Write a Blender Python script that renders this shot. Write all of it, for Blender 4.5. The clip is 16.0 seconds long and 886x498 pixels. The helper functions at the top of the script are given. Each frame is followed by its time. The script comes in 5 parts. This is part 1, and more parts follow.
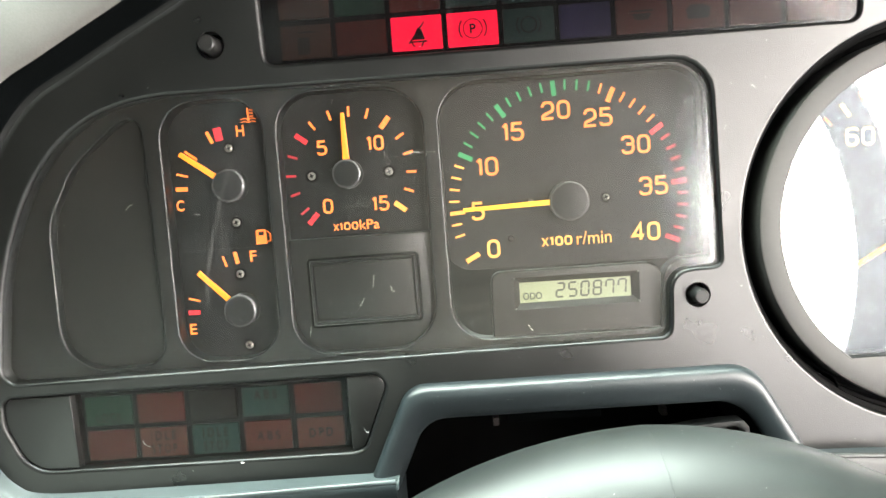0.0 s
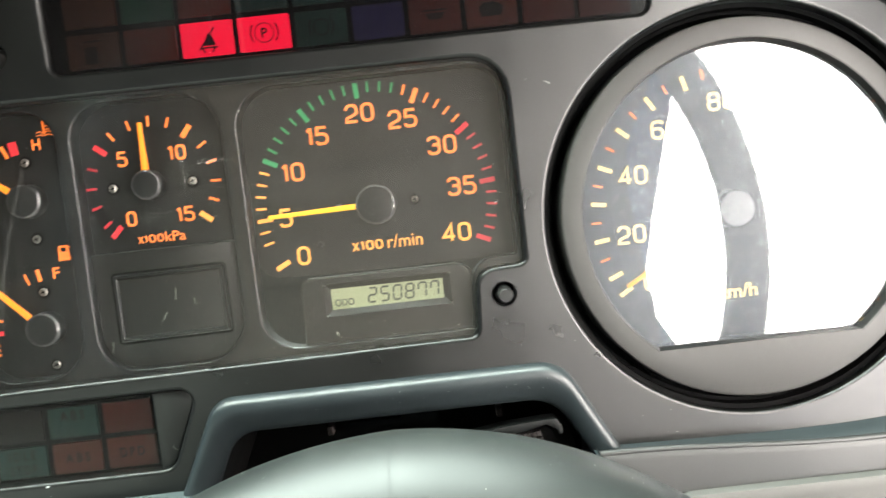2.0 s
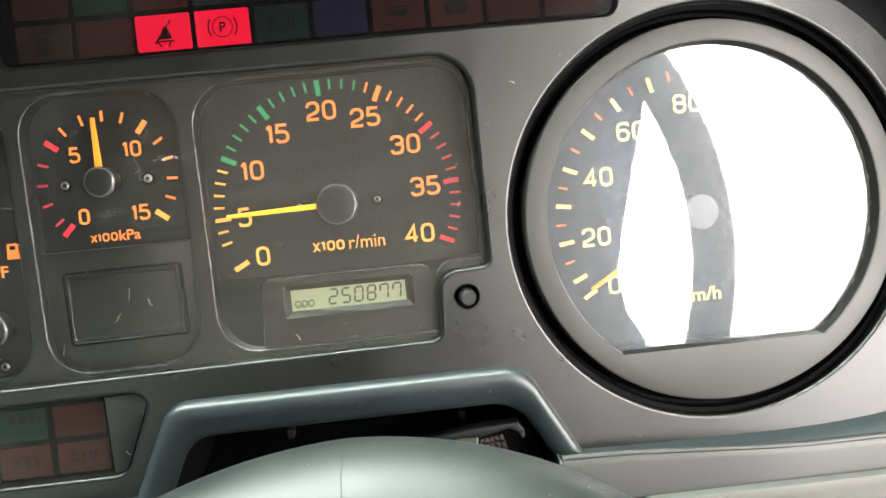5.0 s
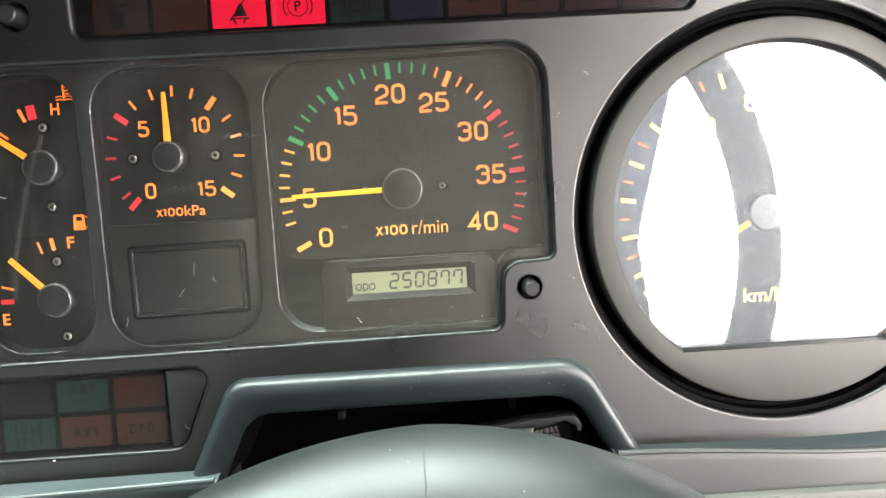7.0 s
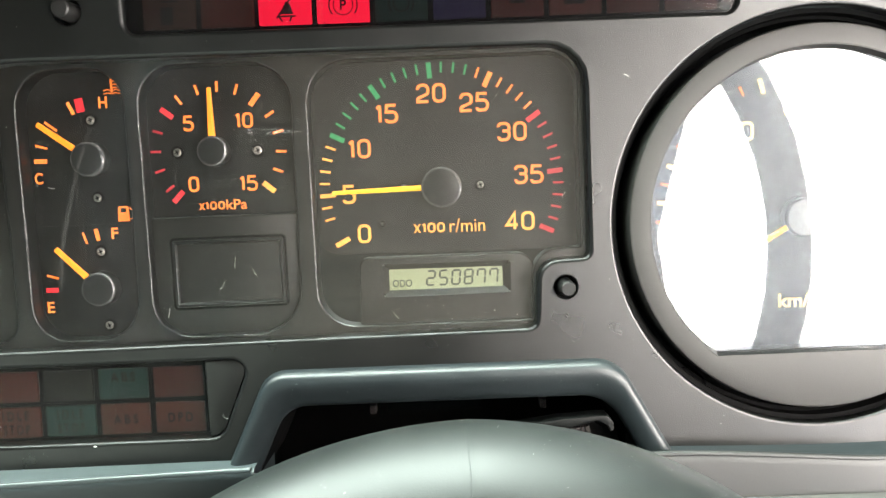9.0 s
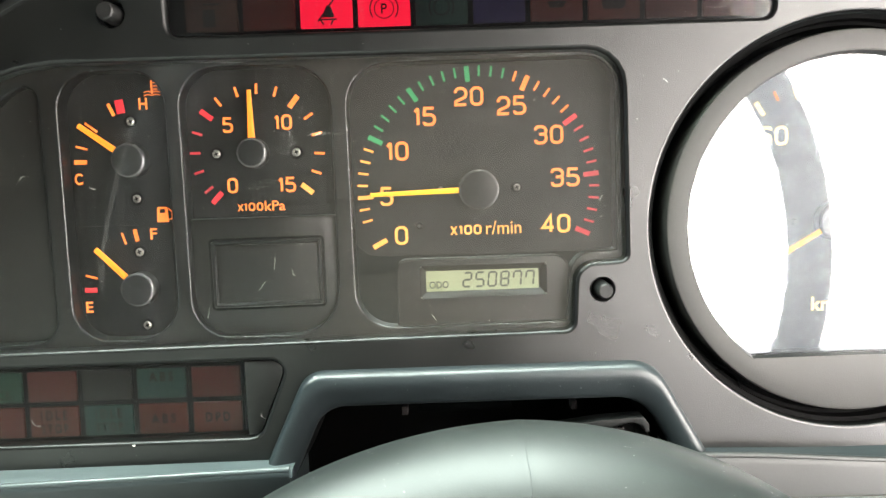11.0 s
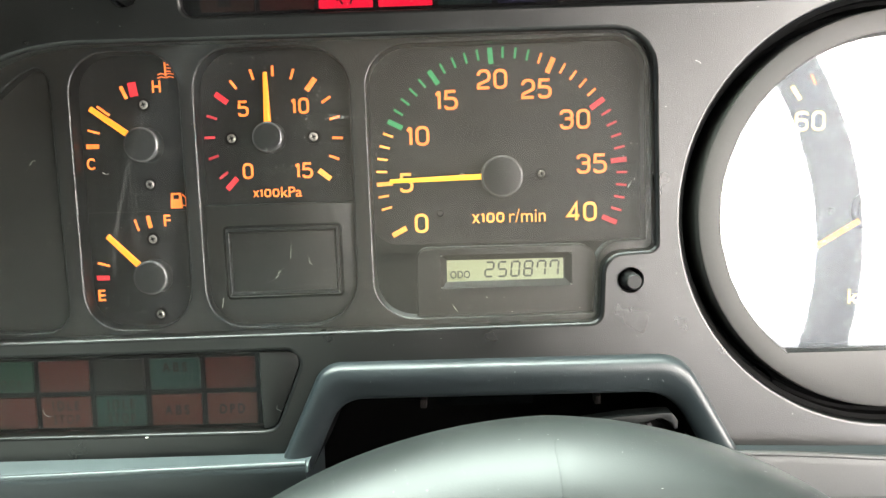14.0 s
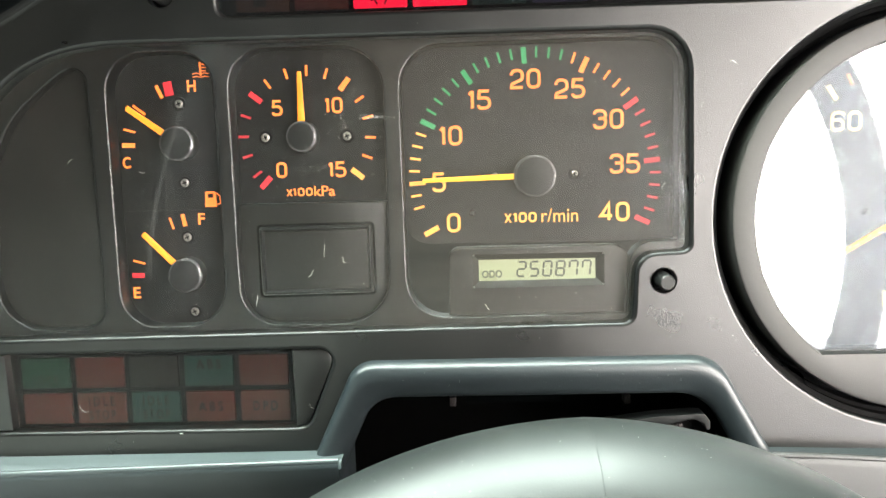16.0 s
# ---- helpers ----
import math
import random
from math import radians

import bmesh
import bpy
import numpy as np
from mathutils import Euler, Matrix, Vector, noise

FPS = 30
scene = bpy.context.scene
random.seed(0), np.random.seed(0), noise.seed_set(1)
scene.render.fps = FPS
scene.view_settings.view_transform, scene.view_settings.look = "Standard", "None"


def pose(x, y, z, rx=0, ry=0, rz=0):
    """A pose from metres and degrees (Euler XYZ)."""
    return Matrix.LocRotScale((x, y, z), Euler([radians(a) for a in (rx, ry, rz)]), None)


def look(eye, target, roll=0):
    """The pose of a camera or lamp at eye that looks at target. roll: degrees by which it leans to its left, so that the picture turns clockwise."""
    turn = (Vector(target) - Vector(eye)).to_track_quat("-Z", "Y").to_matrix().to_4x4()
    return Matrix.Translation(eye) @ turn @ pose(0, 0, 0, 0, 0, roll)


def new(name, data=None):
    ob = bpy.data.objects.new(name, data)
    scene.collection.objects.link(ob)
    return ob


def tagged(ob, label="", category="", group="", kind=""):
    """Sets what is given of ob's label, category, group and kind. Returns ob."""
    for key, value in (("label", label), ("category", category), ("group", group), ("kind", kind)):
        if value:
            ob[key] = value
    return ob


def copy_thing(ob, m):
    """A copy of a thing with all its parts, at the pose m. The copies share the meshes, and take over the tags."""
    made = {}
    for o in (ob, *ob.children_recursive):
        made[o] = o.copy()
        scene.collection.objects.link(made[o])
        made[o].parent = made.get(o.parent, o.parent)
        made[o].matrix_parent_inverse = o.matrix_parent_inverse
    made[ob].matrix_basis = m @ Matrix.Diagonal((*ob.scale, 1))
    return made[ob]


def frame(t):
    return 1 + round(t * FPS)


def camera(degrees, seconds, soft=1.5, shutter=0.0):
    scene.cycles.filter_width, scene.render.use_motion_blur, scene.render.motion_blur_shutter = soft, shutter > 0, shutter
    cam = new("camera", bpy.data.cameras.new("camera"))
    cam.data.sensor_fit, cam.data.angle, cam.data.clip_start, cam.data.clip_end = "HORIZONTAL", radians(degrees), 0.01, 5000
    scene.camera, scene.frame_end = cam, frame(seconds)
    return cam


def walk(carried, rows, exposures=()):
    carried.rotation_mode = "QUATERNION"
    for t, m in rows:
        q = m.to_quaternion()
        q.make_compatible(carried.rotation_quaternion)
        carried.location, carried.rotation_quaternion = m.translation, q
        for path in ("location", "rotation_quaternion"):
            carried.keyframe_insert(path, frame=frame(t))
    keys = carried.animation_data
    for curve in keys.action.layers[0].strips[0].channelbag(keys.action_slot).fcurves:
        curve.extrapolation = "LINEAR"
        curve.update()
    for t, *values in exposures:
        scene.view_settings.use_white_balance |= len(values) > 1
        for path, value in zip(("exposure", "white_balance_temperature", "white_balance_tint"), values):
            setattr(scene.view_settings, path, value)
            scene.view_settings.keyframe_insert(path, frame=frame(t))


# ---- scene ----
# ---------------------------------------------------------------- camera
# All of the dashboard is laid out in the plane of the instrument panel (x along it, y into it, z up it);
# PANEL leans that plane back as it stands in the cab.
LEAN_BACK = -28.0
PANEL = Matrix.Translation((0, 0, 1)) @ pose(0, 0, 0, LEAN_BACK) @ Matrix.Translation((0, 0, -1))
cam = camera(60.0, 16.0, soft=1.4, shutter=0.4)
# seconds, x, y, z, pitch, roll, yaw
ROWS = [
    (0.0, 0.0086, -0.2927, 1.0545, -3.86, 4.11, 1.53),
    (0.5, 0.0162, -0.2870, 1.0515, -3.62, 4.23, 1.10),
    (1.0, 0.0295, -0.2898, 1.0545, -3.97, 4.43, 0.50),
    (1.5, 0.0536, -0.2905, 1.0513, -3.72, 4.75, -0.03),
    (2.0, 0.0708, -0.2878, 1.0480, -3.59, 6.22, -0.98),
    (2.5, 0.0949, -0.2889, 1.0536, -3.30, 8.76, -3.81),
    (3.0, 0.0997, -0.2910, 1.0540, -3.59, 9.25, -4.68),
    (3.5, 0.0937, -0.2890, 1.0509, -3.49, 8.39, -4.22),
    (4.0, 0.0877, -0.2861, 1.0505, -3.93, 7.43, -3.88),
    (4.2, 0.0857, -0.2840, 1.0470, -3.59, 7.09, -3.64),
    (6.3, 0.0622, -0.2814, 1.0547, -5.48, 3.65, -1.82),
    (6.5, 0.0613, -0.2814, 1.0547, -5.48, 3.59, -1.44),
    (7.0, 0.0573, -0.2813, 1.0520, -5.15, 3.29, -1.58),
    (7.5, 0.0575, -0.2804, 1.0531, -5.32, 3.14, -0.90),
    (8.0, 0.0537, -0.2823, 1.0510, -5.01, 2.84, -0.91),
    (8.5, 0.0535, -0.2821, 1.0527, -5.28, 2.49, -0.22),
    (9.0, 0.0492, -0.2843, 1.0520, -5.10, 2.17, -0.27),
    (9.5, 0.0451, -0.2859, 1.0536, -5.27, 2.01, -0.17),
    (10.0, 0.0434, -0.2884, 1.0524, -5.05, 1.94, -0.00),
    (10.2, 0.0395, -0.2893, 1.0518, -4.59, 1.83, -0.46),
    (12.3, 0.0329, -0.2791, 1.0523, -5.76, 2.04, 0.61),
    (12.5, 0.0336, -0.2793, 1.0491, -5.29, 1.88, 0.88),
    (13.0, 0.0305, -0.2807, 1.0482, -5.02, 1.53, 0.66),
    (13.5, 0.0320, -0.2804, 1.0502, -5.35, 1.60, 0.83),
    (14.0, 0.0317, -0.2767, 1.0505, -5.50, 1.70, 0.75),
    (14.5, 0.0283, -0.2757, 1.0506, -5.72, 1.63, 0.33),
    (15.0, 0.0295, -0.2737, 1.0519, -5.92, 1.63, 0.62),
    (15.5, 0.0268, -0.2732, 1.0509, -5.69, 1.70, 1.14),
    (16.0, 0.0252, -0.2774, 1.0527, -5.90, 1.54, 1.88),
]
walk(cam, [(t, PANEL @ pose(x, y, z, 90 + p, r, w)) for t, x, y, z, p, r, w in ROWS],
     exposures=[(0.0, 0.94, 6620, 12.5), (1.0, 0.82, 6620, 12.5), (2.5, 0.52, 6620, 12.5), (4.0, 0.5, 6620, 12.5), (8.0, 0.6, 6620, 12.5), (14.0, 0.76, 6620, 12.5), (16.0, 0.86, 6620, 12.5)])


# ---------------------------------------------------------------- world and light
world = bpy.data.worlds.new("sky")
scene.world = world
world.use_nodes = True
wn = world.node_tree.nodes
sky = wn.new("ShaderNodeTexSky")
sky.sky_type, sky.sun_disc = "NISHITA", False
sky.sun_elevation, sky.sun_rotation = radians(52), radians(60)
wn["Background"].inputs["Strength"].default_value = 0.12
world.node_tree.links.new(sky.outputs["Color"], wn["Background"].inputs["Color"])

sun = new("sun", bpy.data.lights.new("sun", "SUN"))
sun.data.energy, sun.data.angle, sun.data.color = 0.5, radians(12), (1.0, 0.97, 0.93)
sun.matrix_world = look((3, -1.2, 4.5), (0, 0, 1))


def window_light(name, width, height, radiance, m, colour=(1.0, 1.0, 1.0)):
    """Skylight in the opening of a window: an area lamp of that size."""
    lamp = bpy.data.lights.new(name, "AREA")
    lamp.shape, lamp.size, lamp.size_y = "RECTANGLE", width, height
    lamp.energy, lamp.color = radiance * width * height * math.pi, colour
    ob = new(name, lamp)
    ob.matrix_world = m
    return ob


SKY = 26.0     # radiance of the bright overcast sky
window_light("skylight_door_left", 1.15, 0.66, SKY * 0.012, look((-1.545, -0.36, 1.32), (-1.0, -0.36, 1.32)), (0.9, 1.0, 0.97))
window_light("skylight_windscreen", 1.15, 0.80, SKY * 1.7, look((-0.22, 0.34, 1.62), (-0.22, -0.34, 0.92)), (0.83, 1.0, 0.91))


# ---------------------------------------------------------------- materials
def material(name, colour, rough=0.5, metal=0.0, spec=0.5, grain=0.0, grain_size=0.0012, vary=0.12, blotch=0.03, wear=0.0, wear_colour=(0.5, 0.5, 0.5),
             emit=0.0, emit_colour=None, coat=0.0):
    """Principled surface: colour that varies at two scales, uneven gloss, fine moulded grain and pale scuffs."""
    m = bpy.data.materials.new(name)
    m.use_nodes = True
    nt = m.node_tree
    n, l = nt.nodes, nt.links
    b = n["Principled BSDF"]
    b.inputs["Metallic"].default_value = metal
    b.inputs["Specular IOR Level"].default_value = spec
    b.inputs["Coat Weight"].default_value = coat
    tc = n.new("ShaderNodeTexCoord")
    big, fine = n.new("ShaderNodeTexNoise"), n.new("ShaderNodeTexNoise")
    for node, s, d in ((big, 1 / blotch, 4), (fine, 1 / grain_size, 2)):
        node.inputs["Scale"].default_value, node.inputs["Detail"].default_value = s, d
        l.new(tc.outputs["Object"], node.inputs["Vector"])
    mixv = n.new("ShaderNodeMath")
    mixv.operation = "MULTIPLY_ADD"
    l.new(fine.outputs["Fac"], mixv.inputs[0])
    mixv.inputs[1].default_value = 0.4
    l.new(big.outputs["Fac"], mixv.inputs[2])
    ramp = n.new("ShaderNodeMapRange")
    ramp.inputs["From Min"].default_value, ramp.inputs["From Max"].default_value = 0.4, 1.0
    ramp.inputs["To Min"].default_value, ramp.inputs["To Max"].default_value = 1 - vary, 1 + vary
    l.new(mixv.outputs[0], ramp.inputs["Value"])
    mul = n.new("ShaderNodeVectorMath")
    mul.operation = "SCALE"
    mul.inputs[0].default_value = colour
    l.new(ramp.outputs["Result"], mul.inputs["Scale"])
    col = mul.outputs["Vector"]
    if wear:
        w1 = n.new("ShaderNodeTexNoise")
        w1.inputs["Scale"].default_value, w1.inputs["Detail"].default_value, w1.inputs["Roughness"].default_value = 55.0, 8.0, 0.75
        l.new(tc.outputs["Object"], w1.inputs["Vector"])
        wr = n.new("ShaderNodeMapRange")
        wr.inputs["From Min"].default_value, wr.inputs["From Max"].default_value = 0.62, 0.80
        wr.inputs["To Max"].default_value = wear
        l.new(w1.outputs["Fac"], wr.inputs["Value"])
        mx = n.new("ShaderNodeMix")
        mx.data_type = "RGBA"
        l.new(wr.outputs["Result"], mx.inputs["Factor"])
        l.new(col, mx.inputs["A"])
        mx.inputs["B"].default_value = (*wear_colour, 1)
        col = mx.outputs["Result"]
    l.new(col, b.inputs["Base Color"])
    rr = n.new("ShaderNodeMapRange")
    rr.interpolation_type = ramp.interpolation_type = "SMOOTHSTEP"
    rr.inputs["From Min"].default_value, rr.inputs["From Max"].default_value = 0.3, 0.7
    rr.inputs["To Min"].default_value, rr.inputs["To Max"].default_value = max(0.02, rough - 0.04), min(1, rough + 0.04)
    l.new(big.outputs["Fac"], rr.inputs["Value"])
    l.new(rr.outputs["Result"], b.inputs["Roughness"])
    if grain:
        bump = n.new("ShaderNodeBump")
        bump.inputs["Strength"].default_value, bump.inputs["Distance"].default_value = grain, grain_size * 0.5
        l.new(fine.outputs["Fac"], bump.inputs["Height"])
        l.new(bump.outputs["Normal"], b.inputs["Normal"])
    if emit:
        b.inputs["Emission Color"].default_value = (*(emit_colour or colour), 1)
        b.inputs["Emission Strength"].default_value = emit
    return m


def clear_pane(name, tint=(0.96, 0.96, 0.96), rough=0.02, haze=0.0, haze_colour=(0.5, 0.5, 0.5), scratches=0.0, gain=1.0, smear=0.0, smear_rough=0.3, wipes=1.0, streak=0.0, drift=None):
    """Clear plastic or glass: sees through, mirrors by Fresnel, carries a film of dust and fine scratches."""
    m = bpy.data.materials.new(name)
    m.use_nodes = True
    nt = m.node_tree
    n, l = nt.nodes, nt.links
    n.remove(n["Principled BSDF"])
    out = n["Material Output"]
    tr, gl, df = n.new("ShaderNodeBsdfTransparent"), n.new("ShaderNodeBsdfGlossy"), n.new("ShaderNodeBsdfDiffuse")
    tr.inputs["Color"].default_value = (*tint, 1)
    gl.inputs["Roughness"].default_value = rough
    df.inputs["Color"].default_value = (*haze_colour, 1)
    fr = n.new("ShaderNodeFresnel")
    fr.inputs["IOR"].default_value = 1.49
    fm = n.new("ShaderNodeMath")
    fm.operation = "MULTIPLY"
    fm.inputs[1].default_value = gain
    l.new(fr.outputs["Fac"], fm.inputs[0])
    tc = n.new("ShaderNodeTexCoord")
    film = n.new("ShaderNodeTexNoise")
    film.inputs["Scale"].default_value, film.inputs["Detail"].default_value, film.inputs["Roughness"].default_value = 30.0, 6.0, 0.7
    drawn = n.new("ShaderNodeMapping")
    drawn.inputs["Scale"].default_value = (1, 1, 1) if not streak else (0.5, 1, streak)
    l.new(tc.outputs["Object"], drawn.inputs["Vector"])
    l.new(drawn.outputs["Vector"], film.inputs["Vector"])
    fac = n.new("ShaderNodeMapRange")
    fac.inputs["From Min"].default_value, fac.inputs["From Max"].default_value = 0.3, 0.75
    fac.inputs["To Min"].default_value, fac.inputs["To Max"].default_value = haze * (0.55 if streak else 0.5), haze * 1.6
    l.new(film.outputs["Fac"], fac.inputs["Value"])
    dirt = fac.outputs["Result"]
    if drift:
        # dust film scaled along x, painting one end's hazy brightness into it
        sep, thick = n.new("ShaderNodeSeparateXYZ"), n.new("ShaderNodeMapRange")
        l.new(tc.outputs["Object"], sep.inputs[0])
        l.new(sep.outputs["X"], thick.inputs["Value"])
        for key, v in zip(("From Min", "From Max", "To Min", "To Max"), drift):
            thick.inputs[key].default_value = v
        graded = n.new("ShaderNodeMath")
        graded.operation = "MULTIPLY"
        l.new(dirt, graded.inputs[0])
        l.new(thick.outputs["Result"], graded.inputs[1])
        dirt = graded.outputs[0]
    if scratches:
        mp = n.new("ShaderNodeMapping")
        mp.inputs["Scale"].default_value = (900, 900, 14)
        mp.inputs["Rotation"].default_value = (0, radians(4), 0)
        l.new(tc.outputs["Object"], mp.inputs["Vector"])
        sc = n.new("ShaderNodeTexNoise")
        sc.inputs["Scale"].default_value, sc.inputs["Detail"].default_value = 1.0, 3.0
        l.new(mp.outputs["Vector"], sc.inputs["Vector"])
        sr = n.new("ShaderNodeMapRange")
        sr.inputs["From Min"].default_value, sr.inputs["From Max"].default_value = 0.62, 0.78
        sr.inputs["To Max"].default_value = scratches
        l.new(sc.outputs["Fac"], sr.inputs["Value"])
        add = n.new("ShaderNodeMath")
        l.new(dirt, add.inputs[0])
        l.new(sr.outputs["Result"], add.inputs[1])
        dirt = add.outputs[0]
    a, b = n.new("ShaderNodeMixShader"), n.new("ShaderNodeMixShader")
    l.new(dirt, a.inputs["Fac"])
    l.new(tr.outputs[0], a.inputs[1])
    l.new(df.outputs[0], a.inputs[2])
    l.new(fm.outputs[0], b.inputs["Fac"])
    l.new(a.outputs[0], b.inputs[1])
    l.new(gl.outputs[0], b.inputs[2])
    last = b
    if smear:
        # greasy film and fine wiping marks: a broad, faint second gloss
        sg, sm = n.new("ShaderNodeBsdfGlossy"), n.new("ShaderNodeMixShader")
        sg.inputs["Roughness"].default_value = smear_rough
        sg.inputs["Color"].default_value = (0.84, 0.92, 1.0, 1)
        wipe = n.new("ShaderNodeTexNoise")
        wm = n.new("ShaderNodeMapping")
        wm.inputs["Scale"].default_value = (700, 700, 9)
        wm.inputs["Rotation"].default_value = (0, radians(3), 0)
        l.new(tc.outputs["Object"], wm.inputs["Vector"])
        l.new(wm.outputs["Vector"], wipe.inputs["Vector"])
        wipe.inputs["Scale"].default_value, wipe.inputs["Detail"].default_value = 1.0, 4.0
        wr = n.new("ShaderNodeMapRange")
        wr.inputs["From Min"].default_value, wr.inputs["From Max"].default_value = 0.42, 0.75
        wr.inputs["To Min"].default_value, wr.inputs["To Max"].default_value = smear * (1 - 0.4 * wipes), smear * (1 + 0.9 * wipes)
        cross = n.new("ShaderNodeTexNoise")
        cm = n.new("ShaderNodeMapping")
        cm.inputs["Scale"].default_value = (16, 800, 800)
        cm.inputs["Rotation"].default_value = (0, radians(-2), 0)
        l.new(tc.outputs["Object"], cm.inputs["Vector"])
        l.new(cm.outputs["Vector"], cross.inputs["Vector"])
        cross.inputs["Scale"].default_value, cross.inputs["Detail"].default_value = 1.0, 4.0
        both = n.new("ShaderNodeMath")
        both.operation = "MAXIMUM"
        l.new(wipe.outputs["Fac"], both.inputs[0])
        l.new(cross.outputs["Fac"], both.inputs[1])
        l.new(both.outputs[0], wr.inputs["Value"])
        l.new(wr.outputs["Result"], sm.inputs["Fac"])
        l.new(b.outputs[0], sm.inputs[1])
        l.new(sg.outputs[0], sm.inputs[2])
        last = sm
    l.new(last.outputs[0], out.inputs["Surface"])
    return m


FASCIA = material("fascia_plastic", (0.0032, 0.0033, 0.0030), 0.31, spec=0.58, grain=0.45, grain_size=0.00038, vary=0.3)
MASK = material("mask_plastic", (0.0078, 0.0074, 0.0064), 0.37, spec=0.44, grain=0.1, vary=0.15, wear=0.03)
PODRIM = material("pod_rim_plastic", (0.005, 0.0052, 0.005), 0.34, spec=0.44, vary=0.2)
WORNEDGE = material("worn_edge", (0.004, 0.0042, 0.004), 0.36, spec=0.33, grain=0.12, grain_size=0.0005, vary=0.2)
DIAL = material("dial_black", (0.0044, 0.0043, 0.0039), 0.52, spec=0.24, grain=0.6, vary=0.85, grain_size=0.0004)
HUBCAP = material("hub_black", (0.009, 0.0092, 0.009), 0.42, spec=0.24, vary=0.1, grain=0.05, grain_size=0.0004)
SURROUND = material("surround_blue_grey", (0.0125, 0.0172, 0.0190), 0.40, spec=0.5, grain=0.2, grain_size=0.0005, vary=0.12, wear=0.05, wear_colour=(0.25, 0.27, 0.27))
# brighter copy of the surround's blue-grey: light painted into the left lip
LIPLIT = material("lip_lit_blue_grey", (0.034, 0.044, 0.046), 0.48, spec=0.42, grain=0.2, grain_size=0.0005, vary=0.12, wear=0.05, wear_colour=(0.25, 0.27, 0.27))
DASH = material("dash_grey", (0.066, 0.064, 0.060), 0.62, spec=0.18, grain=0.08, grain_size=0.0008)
# shade inside hood and column opening, put into the colour as near-black
SHADEBLACK = material("shade_black", (0.0012, 0.0016, 0.0017), 0.8, spec=0.02, grain=0.2, grain_size=0.0006)
HOODSHADE = material("hood_shade_band", (0.0012, 0.0013, 0.0012), 0.5, spec=0.16, grain=0.4, grain_size=0.0005)
LOWER = material("lower_panel_grey", (0.050, 0.048, 0.045), 0.55, spec=0.35, grain=0.1, grain_size=0.0007)
# near-black with hardly any gloss, so wells, gaps and the hollow read as shade
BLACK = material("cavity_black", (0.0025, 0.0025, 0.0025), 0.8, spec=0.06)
COVER = material("column_cover_grey", (0.0054, 0.0068, 0.0065), 0.46, spec=0.24, grain=0.09, grain_size=0.0005, vary=0.22, wear=0.06, wear_colour=(0.4, 0.42, 0.4))
BEZEL = material("bezel_grey", (0.026, 0.0247, 0.0227), 0.50, spec=0.5, grain=0.34, grain_size=0.00034)
RUBBER = material("button_black", (0.0085, 0.0085, 0.0082), 0.46, spec=0.3, grain=0.15)
CAPGLINT = material("cap_glint", (0.06, 0.061, 0.06), 0.24, spec=0.8)
SCREW = material("screw_zinc", (0.30, 0.28, 0.25), 0.42, metal=1.0)
ORANGE = material("ink_orange", (0.35, 0.10, 0.02), 0.6, emit=0.90, emit_colour=(1.0, 0.178, 0.016), vary=0.06)
AMBER = material("ink_amber", (0.45, 0.22, 0.04), 0.6, emit=0.62, emit_colour=(1.0, 0.275, 0.035), vary=0.06)
NEEDLE = material("needle_orange", (0.55, 0.16, 0.01), 0.45, emit=0.741, emit_colour=(1.0, 0.235, 0.010), vary=0.06)
NEEDLE_Y = material("needle_yellow", (0.55, 0.28, 0.01), 0.45, emit=0.66, emit_colour=(1.0, 0.41, 0.012), vary=0.06)
REDINK = material("ink_red", (0.30, 0.012, 0.010), 0.6, emit=0.504, emit_colour=(1.0, 0.015, 0.04), vary=0.08)
REDDIM = material("ink_red_dim", (0.24, 0.014, 0.014), 0.6, emit=0.234, emit_colour=(1.0, 0.012, 0.05), vary=0.08)
GREENINK = material("ink_green", (0.008, 0.11, 0.045), 0.6, emit=0.15, emit_colour=(0.01, 0.9, 0.22), vary=0.08)
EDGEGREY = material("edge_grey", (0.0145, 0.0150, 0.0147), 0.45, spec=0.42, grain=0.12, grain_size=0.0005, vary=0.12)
# tone of the highlight drawn along the left lip
LIPGLINT = material("lip_glint", (0.028, 0.036, 0.038), 0.42, spec=0.6, vary=0.2)
LCD = material("lcd_glass", (0.20, 0.22, 0.135), 0.3, emit=0.03, emit_colour=(0.85, 1.0, 0.55), vary=0.05)
LCDINK = material("lcd_segment", (0.036, 0.042, 0.028), 0.4)
LAMP_ON = material("lamp_red_lit", (0.25, 0.003, 0.006), 0.35, emit=2.72, emit_colour=(1.0, 0.010, 0.05), vary=0.03)
SYMBOL = material("symbol_dark", (0.05, 0.010, 0.013), 0.6)
CELL = {
    "brown": material("cell_brown", (0.15, 0.068, 0.042), 0.45, vary=0.2),
    "red": material("cell_red", (0.20, 0.045, 0.032), 0.45, vary=0.2),
    "rust": material("cell_rust", (0.23, 0.064, 0.043), 0.45, vary=0.2),
    "green": material("cell_green", (0.030, 0.13, 0.085), 0.45, vary=0.2),
    "teal": material("cell_teal", (0.04, 0.135, 0.12), 0.45, vary=0.2),
    "blue": material("cell_blue", (0.06, 0.06, 0.22), 0.45, vary=0.2),
    "black": material("cell_black", (0.03, 0.028, 0.026), 0.5, vary=0.2),
}
LENS = clear_pane("clear_lens", rough=0.11, gain=0.38, haze=0.0052, haze_colour=(0.49, 0.45, 0.37), scratches=0.025, smear=0.012, smear_rough=0.14, streak=18.0, drift=(0.0, 0.05, 0.5, 3.3))
